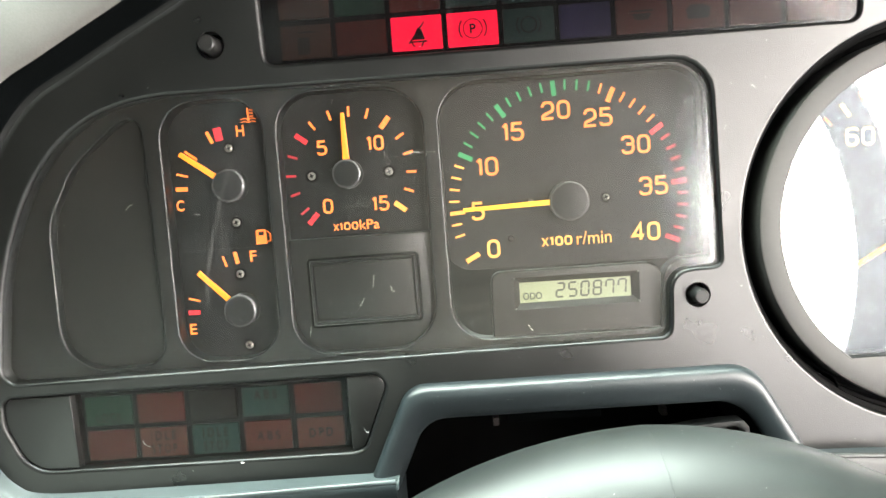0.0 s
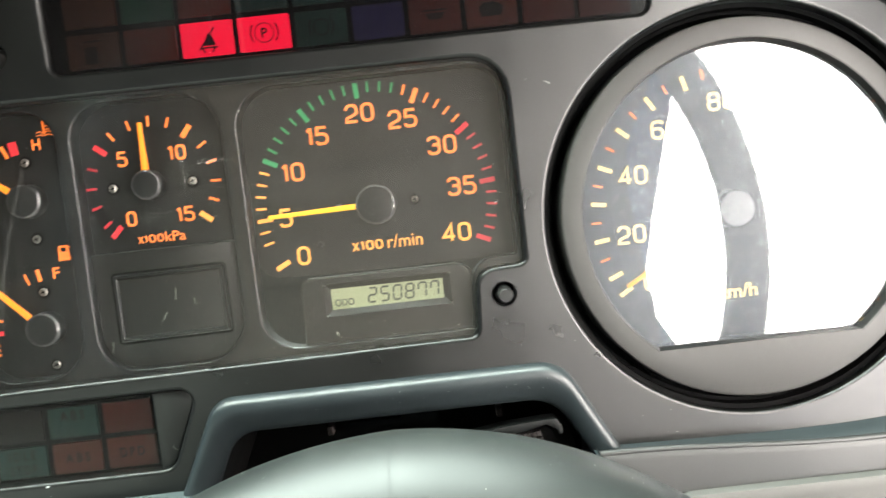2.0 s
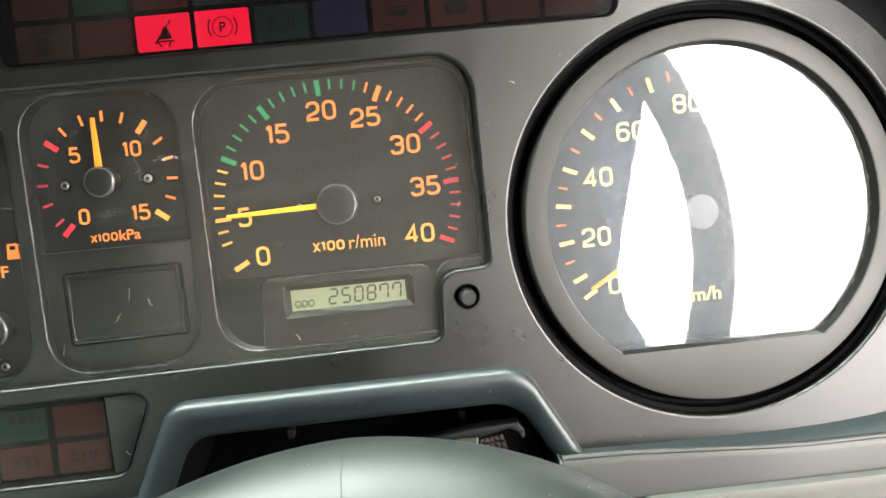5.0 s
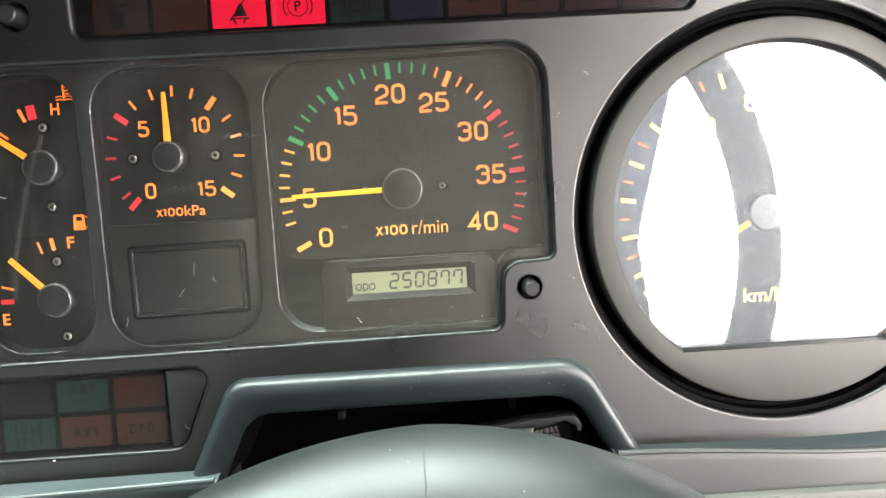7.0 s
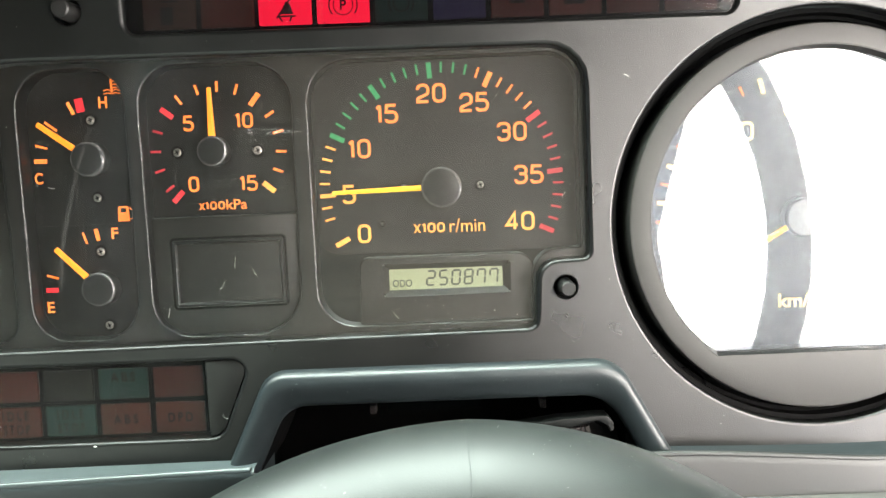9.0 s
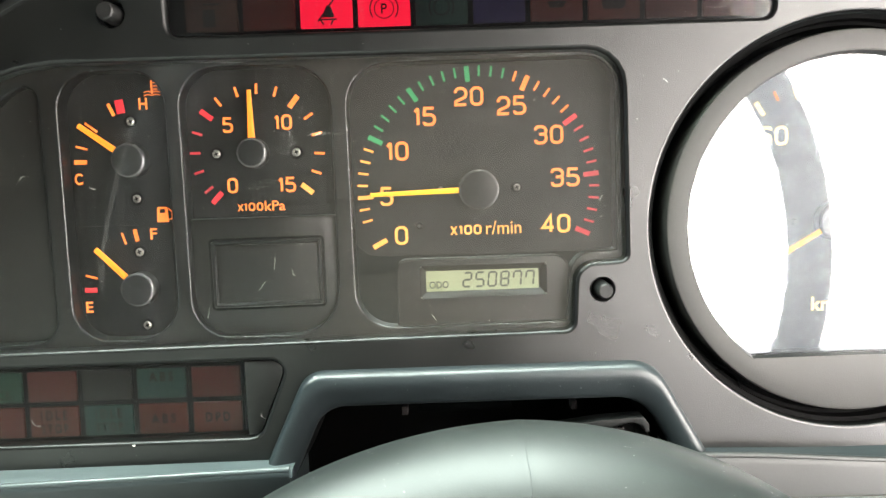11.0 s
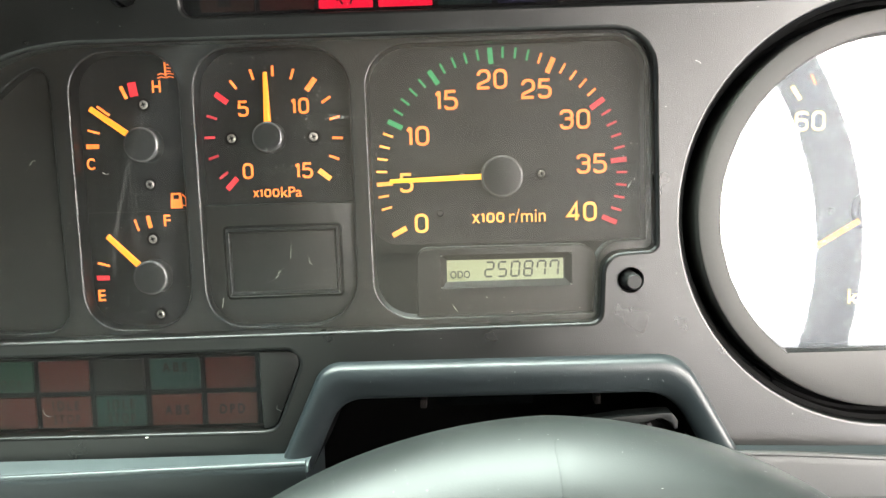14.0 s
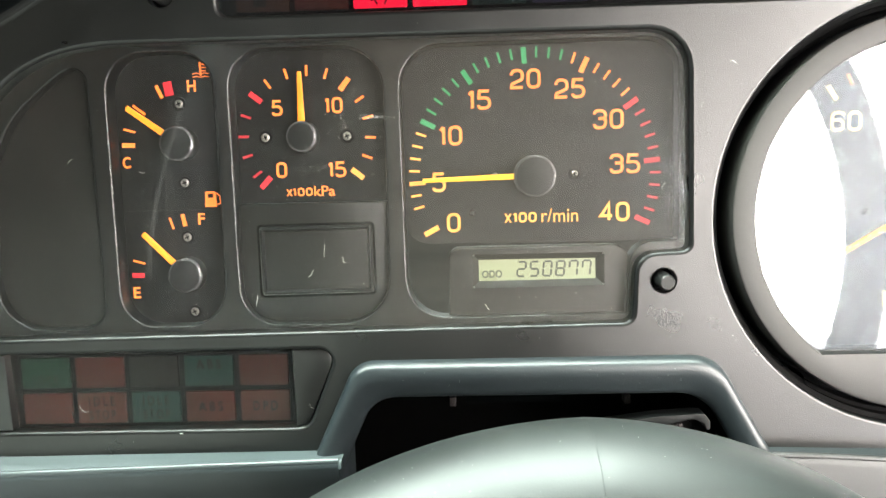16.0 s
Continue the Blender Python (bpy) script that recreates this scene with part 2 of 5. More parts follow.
GLASS = clear_pane("speedometer_glass", rough=0.012, haze=0.018, haze_colour=(0.6, 0.62, 0.68), scratches=0.05, gain=1.3, smear=0.019, smear_rough=0.27, wipes=0.35)
SMOKE = clear_pane("smoked_lens", tint=(0.46, 0.44, 0.44), rough=0.18, gain=0.45, haze=0.004, haze_colour=(0.4, 0.4, 0.4), scratches=0.03)
SMOKE_LOW = clear_pane("smoked_lens_low", tint=(0.58, 0.56, 0.55), rough=0.26, gain=0.3, haze=0.008, haze_colour=(0.4, 0.42, 0.4), scratches=0.02)
DUST = material("dust", (0.6, 0.6, 0.57), 0.8)
REARTRIM = material("rear_vinyl", (0.60, 0.605, 0.57), 0.7, grain=0.2)
CABTRIM = material("cab_trim", (0.018, 0.019, 0.018), 0.7, grain=0.2)
DARKTRIM = material("cab_dark_trim", (0.011, 0.0115, 0.0115), 0.7, grain=0.2)
HEADLINER = material("headliner", (0.009, 0.0092, 0.009), 0.9)
FLOORMAT = material("floor_mat", (0.03, 0.03, 0.03), 0.9, grain=0.5, grain_size=0.004)
WHEELRIM = material("wheel_rim", (0.035, 0.036, 0.038), 0.45, grain=0.3)
PALECAP = material("hub_grey", (0.16, 0.162, 0.165), 0.4, vary=0.08)


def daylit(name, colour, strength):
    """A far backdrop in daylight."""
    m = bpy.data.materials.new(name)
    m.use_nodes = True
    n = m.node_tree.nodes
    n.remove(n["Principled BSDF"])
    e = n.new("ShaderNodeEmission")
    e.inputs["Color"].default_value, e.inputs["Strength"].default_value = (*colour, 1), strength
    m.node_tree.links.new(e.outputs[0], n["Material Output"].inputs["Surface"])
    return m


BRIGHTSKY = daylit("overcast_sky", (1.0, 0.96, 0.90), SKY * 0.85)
PALEGROUND = daylit("hazy_ground", (0.95, 0.96, 1.0), SKY * 0.24)
SEAT = material("seat_cloth", (0.33, 0.335, 0.325), 0.95, grain=0.5, grain_size=0.002)


# ---------------------------------------------------------------- mesh helpers
MM = 0.001


def rpoly(corners, seg=6):
    """Closed outline in mm from (x, z, radius) corners."""
    pts, k = [], len(corners)
    for i, (x, z, r) in enumerate(corners):
        p = Vector((x, z))
        a = (Vector(corners[i - 1][:2]) - p).normalized()
        b = (Vector(corners[(i + 1) % k][:2]) - p).normalized()
        if r <= 0:
            pts.append((x, z))
            continue
        half = a.angle(b) / 2
        d = r / math.tan(half)
        c = p + (a + b).normalized() * (r / math.sin(half))
        s, e = p + a * d - c, p + b * d - c
        t0, t1 = math.atan2(s.y, s.x), math.atan2(e.y, e.x)
        while t1 - t0 > math.pi:
            t1 -= 2 * math.pi
        while t1 - t0 < -math.pi:
            t1 += 2 * math.pi
        for j in range(seg + 1):
            t = t0 + (t1 - t0) * j / seg
            pts.append((c.x + r * math.cos(t), c.y + r * math.sin(t)))
    return pts


def circle(cx, cz, r, seg=48, a0=0.0, a1=360.0):
    full = abs(a1 - a0) >= 360
    k = seg if full else seg + 1
    return [(cx + r * math.cos(radians(a0 + (a1 - a0) * i / seg)), cz + r * math.sin(radians(a0 + (a1 - a0) * i / seg))) for i in range(k)]


def smooth_path(pts, step=5):
    """Catmull-Rom through the points (open)."""
    out = []
    q = [pts[0]] + list(pts) + [pts[-1]]
    for i in range(1, len(q) - 2):
        p0, p1, p2, p3 = (np.array(v, float) for v in q[i - 1:i + 3])
        for j in range(step):
            t = j / step
            v = 0.5 * (2 * p1 + (p2 - p0) * t + (2 * p0 - 5 * p1 + 4 * p2 - p3) * t * t + (3 * p1 - p0 - 3 * p2 + p3) * t ** 3)
            out.append((float(v[0]), float(v[1])))
    out.append(tuple(map(float, pts[-1])))
    return out


def area2(pts):
    return sum(pts[i - 1][0] * pts[i][1] - pts[i][0] * pts[i - 1][1] for i in range(len(pts)))


def offset(pts, d, closed=True):
    """Outline moved outward by d mm (for a closed one), or to the right of its run (for an open one)."""
    sign = 1.0
    if closed and area2(pts) < 0:
        sign = -1.0
    k, out = len(pts), []
    for i in range(k):
        p = Vector(pts[i])
        a = Vector(pts[i - 1]) if closed or i else None
        b = Vector(pts[(i + 1) % k]) if closed or i < k - 1 else None
        e1 = (p - a).normalized() if a is not None and (p - a).length > 1e-9 else None
        e2 = (b - p).normalized() if b is not None and (b - p).length > 1e-9 else None
        e1, e2 = e1 or e2, e2 or e1
        n1, n2 = Vector((e1.y, -e1.x)), Vector((e2.y, -e2.x))
        m = (n1 + n2)
        m = m.normalized() if m.length > 1e-6 else n1
        out.append(tuple(p + m * (sign * d / max(0.45, m.dot(n1)))))
    return out


def ring(bm, pts, y):
    return [bm.verts.new((x * MM, y * MM, 1 + z * MM)) for x, z in pts]


def bridge(bm, a, b, closed=True):
    k = len(a)
    for i in range(k if closed else k - 1):
        j = (i + 1) % k
        bm.faces.new((a[i], a[j], b[j], b[i]))


def sweep(bm, pts, profile, closed=True):
    """Sheet along the outline: profile rows are (mm outward, mm depth)."""
    rings = [ring(bm, offset(pts, d, closed) if d else pts, y) for d, y in profile]
    for a, b in zip(rings, rings[1:]):
        bridge(bm, a, b, closed)
    return rings


def fill(bm, loops, y):
    """Flat face in the outline loops[0] with holes loops[1:]."""
    edges = []
    for pts in loops:
        vs = ring(bm, pts, y)
        edges += [bm.edges.new((vs[i - 1], vs[i])) for i in range(len(vs))]
    bmesh.ops.triangle_fill(bm, use_beauty=True, use_dissolve=False, edges=edges, normal=(0, -1, 0))


def block(bm, pts, y0, y1, bevel=0.0):
    """Solid plate in the outline from front y0 to back y1, front edge rounded."""
    if bevel:
        prof = [(-bevel, y0), (-bevel * 0.3, y0 + bevel * 0.25), (0, y0 + bevel), (0, y1)]
        front = offset(pts, -bevel)
    else:
        prof, front = [(0, y0), (0, y1)], pts
    sweep(bm, pts, prof)
    fill(bm, [front], y0)
    fill(bm, [pts], y1)


def box(bm, x0, x1, y0, y1, z0, z1):
    """Box in metres."""
    vs = [bm.verts.new((x, y, z)) for x in (x0, x1) for y in (y0, y1) for z in (z0, z1)]
    for f in ((0, 1, 3, 2), (4, 6, 7, 5), (0, 4, 5, 1), (2, 3, 7, 6), (0, 2, 6, 4), (1, 5, 7, 3)):
        bm.faces.new([vs[i] for i in f])


def lathe(bm, cx, cz, profile, seg=48, a0=0.0, a1=360.0):
    """Turned shape about an axis that runs into the panel: profile rows (radius mm, depth mm); radius 0 closes it."""
    full = abs(a1 - a0) >= 360
    rows = []
    for r, y in profile:
        if r <= 1e-6:
            rows.append([bm.verts.new((cx * MM, y * MM, 1 + cz * MM))])
        else:
            rows.append(ring(bm, circle(cx, cz, r, seg, a0, a1), y))
    for a, b in zip(rows, rows[1:]):
        if len(a) == 1 or len(b) == 1:
            tip, other = (a[0], b) if len(a) == 1 else (b[0], a)
            k = len(other)
            for i in range(k if full else k - 1):
                bm.faces.new((tip, other[i], other[(i + 1) % k]))
        else:
            bridge(bm, a, b, full)


def tube(bm, pts, r, seg=8, closed=False):
    """Round bar through points in metres."""
    rows, k = [], len(pts)
    for i in range(k):
        p = Vector(pts[i])
        a = Vector(pts[i - 1]) if (i or closed) else p
        b = Vector(pts[(i + 1) % k]) if (i < k - 1 or closed) else p
        d = (b - a).normalized()
        u = d.cross(Vector((0, 0, 1)))
        if u.length < 0.05:
            u = d.cross(Vector((0, 1, 0)))
        u.normalize()
        v = d.cross(u)
        rad = r[i] if isinstance(r, (list, tuple)) else r
        rows.append([bm.verts.new(p + u * rad * math.cos(2 * math.pi * j / seg) + v * rad * math.sin(2 * math.pi * j / seg)) for j in range(seg)])
    for i in range(k if closed else k - 1):
        bridge(bm, rows[i], rows[(i + 1) % k])
    if not closed:
        bm.faces.new(rows[0])
        bm.faces.new(rows[-1])


BASE = {}


def thing(name, base, label, category, group="", kind=""):
    """A top-level Empty at its base, a point of the panel's plane in mm."""
    ob = new(name)
    ob.empty_display_size = 0.02
    b = Vector((base[0] * MM, base[1] * MM, 1 + base[2] * MM))
    ob.matrix_world = PANEL @ Matrix.Translation(b)
    BASE[name] = b
    ob["base"] = tuple(b)
    tagged(ob, label, category, group, kind)
    return ob


def finish(name, bm, mat, sharp=35):
    bmesh.ops.remove_doubles(bm, verts=bm.verts, dist=2e-6)
    bmesh.ops.recalc_face_normals(bm, faces=bm.faces)
    me = bpy.data.meshes.new(name)
    bm.to_mesh(me)
    bm.free()
    for p in me.polygons:
        p.use_smooth = True
    me.set_sharp_from_angle(angle=radians(sharp))
    me.materials.append(mat)
    return me


def root_of(ob):
    while ob.parent:
        ob = ob.parent
    return ob


def part(name, bm, mat, parent, label="", sharp=35):
    """One mesh object under a thing or under a part; the mesh is given in the panel's own frame."""
    me = finish(name, bm, mat, sharp)
    me.transform(Matrix.Translation(-Vector(root_of(parent)["base"])))
    ob = new(name, me)
    ob.parent = parent
    if label:
        ob["label"] = label
    return ob


def lettering(name, text, cx, cz, height, y, mat, parent, width=None, bold=0.02, label="", spread=1.0):
    """Raised print of the given words, centred, height and width in mm."""
    cu = bpy.data.curves.new("words", "FONT")
    cu.body, cu.offset, cu.extrude, cu.space_character = text, bold, 0.0, spread
    ob = bpy.data.objects.new("words", cu)
    me = bpy.data.meshes.new_from_object(ob)
    bpy.data.objects.remove(ob)
    co = np.array([v.co for v in me.vertices])
    lo, hi = co.min(0), co.max(0)
    sz = height / (hi[1] - lo[1])
    sx = (width / (hi[0] - lo[0])) if width else sz
    mid = (lo + hi) / 2
    base = Vector(root_of(parent)["base"])
    for v in me.vertices:
        v.co = Vector(((cx + (v.co.x - mid[0]) * sx) * MM, y * MM, 1 + (cz + (v.co.y - mid[1]) * sz) * MM)) - base
    me.materials.append(mat)
    me.name = name
    ob = new(name, me)
    ob.parent = parent
    if label:
        ob["label"] = label
    return ob


def rpath(corners, seg=5):
    """Open line in mm from (x, z, radius) corners."""
    q = [c if len(c) == 3 else (*c, 0) for c in corners]
    out = [q[0][:2]]
    for a, p, b in zip(q, q[1:], q[2:]):
        if p[2] <= 0:
            out.append(p[:2])
            continue
        loop = rpoly([(*a[:2], 0), p, (*b[:2], 0)], seg)
        out += loop[1:-1]
    return out + [q[-1][:2]]


def strokes(ch, w, h):
    """Centre lines of a square, round-cornered dial numeral in a box w by h."""
    r, m = w * 0.42, h * 0.54
    return {
        "0": [[(w / 2, h), (w, h, r), (w, 0, r), (0, 0, r), (0, h, r), (w / 2 + 0.01, h)]],
        "1": [[(0, h * 0.80), (w * 0.30, h, 0.2), (w * 0.30, 0)]],
        "2": [[(0, h * 0.72), (0, h, r), (w, h, r), (w, h * 0.48, r * 0.8), (0, h * 0.20, r * 0.5), (0, 0), (w, 0)]],
        "3": [[(0, h * 0.79), (0, h, r * 0.7), (w, h, r), (w, m, r * 0.6), (w * 0.36, m)], [(w * 0.36, m), (w, m, r * 0.6), (w, 0, r), (0, 0, r * 0.7), (0, h * 0.21)]],
        "4": [[(w * 0.76, 0), (w * 0.76, h), (0, h * 0.27), (w * 1.04, h * 0.27)]],
        "5": [[(w * 0.94, h), (w * 0.08, h), (w * 0.02, h * 0.60), (w, h * 0.60, r), (w, 0, r), (0, 0, r * 0.6), (0, h * 0.18)]],
        "6": [[(w, h * 0.84), (w, h, r * 0.55), (0, h, r), (0, 0, r), (w, 0, r), (w, h * 0.58, r), (w * 0.05, h * 0.58)]],
        "8": [[(w / 2, h), (w, h, r), (w, m, r * 0.7), (0, m, r * 0.7), (0, h, r), (w / 2 + 0.01, h)], [(w / 2, m), (w, m, r * 0.7), (w, 0, r), (0, 0, r), (0, m, r * 0.7), (w / 2 + 0.01, m)]],
    }[ch]


def numeral(text, cx, cz, height, y, mat, parent, digit, thick=1.1, gap=1.0):
    """Printed number, centred, every digit of the given width; sizes in mm."""
    wide = [digit * 0.34 + thick * 0.7 if c == "1" else digit for c in text]
    x = cx - (sum(wide) + gap * (len(text) - 1)) / 2
    bm = bmesh.new()
    for c, wd in zip(text, wide):
        w, h = digit - thick, height - thick
        for j, line in enumerate(strokes(c, w, h)):
            pts = [(x + thick / 2 + p[0], cz - height / 2 + thick / 2 + p[1]) for p in rpath(line)]
            a, b = ring(bm, offset(pts, thick / 2, False), y - 0.02 * j), ring(bm, offset(pts, -thick / 2, False), y - 0.02 * j)
            bridge(bm, a, b, False)
        x += wd + gap
    return part("numeral", bm, mat, parent)


def tick(parent, cx, cz, angle, r0, r1, width, y, mat, name="tick_mark"):
    """A printed stroke of the scale between two radii."""
    bm = bmesh.new()
    c, s = math.cos(radians(angle)), math.sin(radians(angle))
    w = width / 2
    pts = [(cx + r * c - k * w * s, cz + r * s + k * w * c) for r, k in ((r0, -1), (r1, -1), (r1, 1), (r0, 1))]
    if area2(pts) < 0:
        pts.reverse()
    block(bm, pts, y, y + 0.12)
    return part(name, bm, mat, parent)


def bar(parent, x0, z0, x1, z1, width, y, mat, name, deep=0.12):
    """A stroke from point to point."""
    ln = math.hypot(x1 - x0, z1 - z0)
    bm = bmesh.new()
    nx, nz = -(z1 - z0) / ln * width / 2, (x1 - x0) / ln * width / 2
    pts = [(x0 - nx, z0 - nz), (x1 - nx, z1 - nz), (x1 + nx, z1 + nz), (x0 + nx, z0 + nz)]
    block(bm, pts, y, y + deep)
    return part(name, bm, mat, parent)


def pointer(parent, cx, cz, angle, r0, r1, w0, w1, y, mat):
    """Needle: a tapered, slightly roofed bar."""
    bm = bmesh.new()
    c, s = math.cos(radians(angle)), math.sin(radians(angle))
    rows = []
    for r, w in ((r0, w0), (r1, w1)):
        rows.append([bm.verts.new(((cx + r * c - k * w / 2 * s) * MM, (y + d) * MM, 1 + (cz + r * s + k * w / 2 * c) * MM)) for k, d in ((-1, 1.0), (-1, 0.3), (0, 0), (1, 0.3), (1, 1.0))])
    bridge(bm, rows[0], rows[1])
    bm.faces.new(rows[0])
    bm.faces.new(rows[1])
    return part("needle", bm, mat, parent)


def hub(parent, cx, cz, r, y0, y1, mat=None):
    bm = bmesh.new()
    lathe(bm, cx, cz, [(0, y0), (r - 1.15, y0), (r - 0.9, y0 + 0.08), (r - 0.2, y0 + 0.65), (r, y0 + 1.1), (r, y1)], 48)
    cap = part("hub_cap", bm, mat or HUBCAP, parent)
    # paler, shinier ring over the cap's rounding paints its bright crescent
    bm = bmesh.new()
    lathe(bm, cx, cz, [(r - 0.75, y0 + 0.12), (r - 0.45, y0 + 0.22), (r - 0.1, y0 + 0.55), (r + 0.04, y0 + 1.0), (r + 0.04, y0 + 1.5)], 48)
    part("cap_glint", bm, CAPGLINT, cap)
    return cap


def screw(parent, cx, cz, y, r=1.65, mat=None):
    """Small cross-head screw on the dial."""
    bm = bmesh.new()
    lathe(bm, cx, cz, [(0.45, y - 0.55), (r * 0.62, y - 0.75), (r * 0.9, y - 0.5), (r, y - 0.1), (r, y + 0.2)], 16)
    lathe(bm, cx, cz, [(0, y - 0.25), (0.45, y - 0.3), (0.45, y - 0.55)], 8)
    ob = part("screw", bm, mat or SCREW, parent)
    bm = bmesh.new()
    for a in (20, 110):
        c, s = math.cos(radians(a)), math.sin(radians(a))
        block(bm, [(cx + u * c - v * s, cz + u * s + v * c) for u, v in ((-0.9, -0.21), (0.9, -0.21), (0.9, 0.21), (-0.9, 0.21))], y - (0.84 if a > 90 else 0.86), y - 0.3)
    part("cross_slot", bm, BLACK, ob)
    # black ring painted round the head as the screw's shade
    bm = bmesh.new()
    lathe(bm, cx, cz, [(r * 0.98, y - 0.16), (r * 1.5, y - 0.18), (r * 1.6, y + 0.1)], 20)
    part("screw_shade", bm, BLACK, ob)
    return ob

# ---------------------------------------------------------------- the cab round the dashboard
def slab(name, build, mat, label, category):
    bm = bmesh.new()
    build(bm)
    ob = new(name, finish(name, bm, mat))
    return tagged(ob, label, category, kind="structure")


def yz_wall(x0, x1, outer, hole):
    """Side wall between x0 and x1 with a window opening; outlines in metres (y, z)."""
    def build(bm):
        sides = []
        for x in (x0, x1):
            edges, keep = [], []
            for pts in (outer, hole):
                vs = [bm.verts.new((x, y, z)) for y, z in pts]
                keep.append(vs)
                edges += [bm.edges.new((vs[i - 1], vs[i])) for i in range(len(vs))]
            bmesh.ops.triangle_fill(bm, use_beauty=True, use_dissolve=False, edges=edges, normal=(1, 0, 0))
            sides.append(keep)
        for a, b in zip(*sides):
            bridge(bm, a, b)
    return build


def rp(corners, seg=6):
    return rpoly(corners, seg)


DOOR = [(0.85, 0.0), (0.85, 1.9), (-1.35, 1.9), (-1.35, 0.0)]
DOOR_WINDOW = [(-0.11, 0.93, 0.06), (-0.17, 1.66, 0.08), (-1.06, 1.66, 0.10), (-1.06, 0.96, 0.08)]
slab("door_1", yz_wall(0.42, 0.46, DOOR, rp(DOOR_WINDOW)),
     DARKTRIM, "dark grey cab door with a wide open window", "door")
slab("door_2", yz_wall(-1.53, -1.49, DOOR, rp([(0.16, 1.00, 0.06), (0.02, 1.64, 0.08), (-0.86, 1.64, 0.08), (-0.86, 1.0, 0.08)])),
     CABTRIM, "grey cab door with its window", "door")
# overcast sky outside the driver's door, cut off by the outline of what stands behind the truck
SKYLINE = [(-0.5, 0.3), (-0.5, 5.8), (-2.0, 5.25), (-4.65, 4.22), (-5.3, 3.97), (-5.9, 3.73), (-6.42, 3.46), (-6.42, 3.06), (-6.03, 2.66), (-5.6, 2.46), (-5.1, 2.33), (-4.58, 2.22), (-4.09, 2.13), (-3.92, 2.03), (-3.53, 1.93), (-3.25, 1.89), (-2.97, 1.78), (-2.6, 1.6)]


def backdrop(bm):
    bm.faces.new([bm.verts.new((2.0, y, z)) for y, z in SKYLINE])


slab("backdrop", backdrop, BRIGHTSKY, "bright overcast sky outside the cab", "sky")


def far_ground(bm):
    bm.faces.new([bm.verts.new((2.04, y, z)) for y, z in [(-0.5, 0.3), (-0.5, 0.9), (-2.4, 1.66), (-6.1, 2.72), (-6.6, 2.5), (-6.6, 0.3)]])


slab("backdrop_ground", far_ground, PALEGROUND, "pale concrete yard in hazy distance", "backdrop")
slab("floor", lambda bm: box(bm, -1.53, 0.46, -1.39, 0.85, -0.04, 0.0), FLOORMAT, "black rubber cab floor", "floor")
slab("ceiling", lambda bm: box(bm, -1.53, 0.46, -1.39, 0.14, 1.90, 1.94), HEADLINER, "dark grey cab headliner", "ceiling")
slab("wall_rear", lambda bm: box(bm, -1.49, 0.42, -1.39, -1.35, 0.0, 1.36), REARTRIM, "pale grey vinyl rear wall of the cab", "wall")
# unseen dark upper half, added to cut off the pale wall's reflection
slab("wall_rear_upper", lambda bm: box(bm, -1.49, 0.42, -1.39, -1.34, 1.36, 1.90), DARKTRIM, "dark upper rear wall, unseen, added for the reflections", "wall")
slab("wall_front", lambda bm: box(bm, -1.49, 0.42, 0.80, 0.85, 0.0, 1.16), DARKTRIM, "dark bulkhead below the windscreen", "wall")


def in_cab(bm):
    """Mesh given in the cab's frame, taken into the panel's."""
    bm.transform(PANEL.inverted())
    return bm


FOOT = (PANEL.inverted() @ Vector((0.05, -0.80, 0.0)) - Vector((0, 0, 1))) * 1000
seat = thing("driver_seat", tuple(FOOT), "grey cloth driver's seat on the cab floor", "seat")


def cushion(name, outline, thick, m, label="", mat=SEAT):
    """Padded slab: outline in mm, then placed by m."""
    bm = bmesh.new()
    block(bm, outline, 0, thick, 25)
    for v in bm.verts:
        v.co.z -= 1
    bm.transform(m)
    return part(name, in_cab(bm), mat, seat, label)


cushion("backrest", rpoly([(-250, 0, 60), (250, 0, 60), (235, 560, 80), (-235, 560, 80)]), 110, pose(0.05, -1.00, 0.52, 8))
cushion("headrest", rpoly([(-120, 600, 40), (120, 600, 40), (120, 800, 50), (-120, 800, 50)]), 80, pose(0.05, -1.01, 0.52, 8))
cushion("seat_cushion", rpoly([(-250, -460, 60), (250, -460, 60), (250, 0, 50), (-250, 0, 50)]), 130, pose(0.05, -1.02, 0.54, -84) @ Matrix.Diagonal((1, 1, -1, 1)), "dark cloth seat cushion", DARKTRIM)
bm = bmesh.new()
box(bm, -0.15, 0.25, -1.0, -0.62, 0.0, 0.40)
bmesh.ops.bevel(bm, geom=list(bm.edges), offset=0.02, segments=2, affect="EDGES")
part("seat_base", in_cab(bm), DARKTRIM, seat, "dark seat pedestal")

# ---------------------------------------------------------------- outlines of the panel, mm
EDGE = smooth_path([(133, -52.0), (180, -53.2), (225, -53.0), (256, -50.4), (270, -46.9), (279, -42.6), (285, -36.0), (287.6, -25), (288.2, 10), (286.5, 40), (282.5, 64), (275, 85), (263.5, 101.5), (246, 116), (222, 129.5), (190, 140.5), (150, 148), (105, 153),
                    (0, 157), (-40, 154), (-75, 146), (-108, 130), (-137, 114.5), (-155, 104), (-170, 86), (-180, 60), (-186, 20), (-187, -15), (-184, -36), (-176, -47), (-163, -51.3), (-120, -51.5), (-34, -51)])
ARCH = rpoly([(-34, -51, 0), (-18.2, -16.8, 11), (113.5, -16.8, 15), (133, -52.0, 0)], 8)
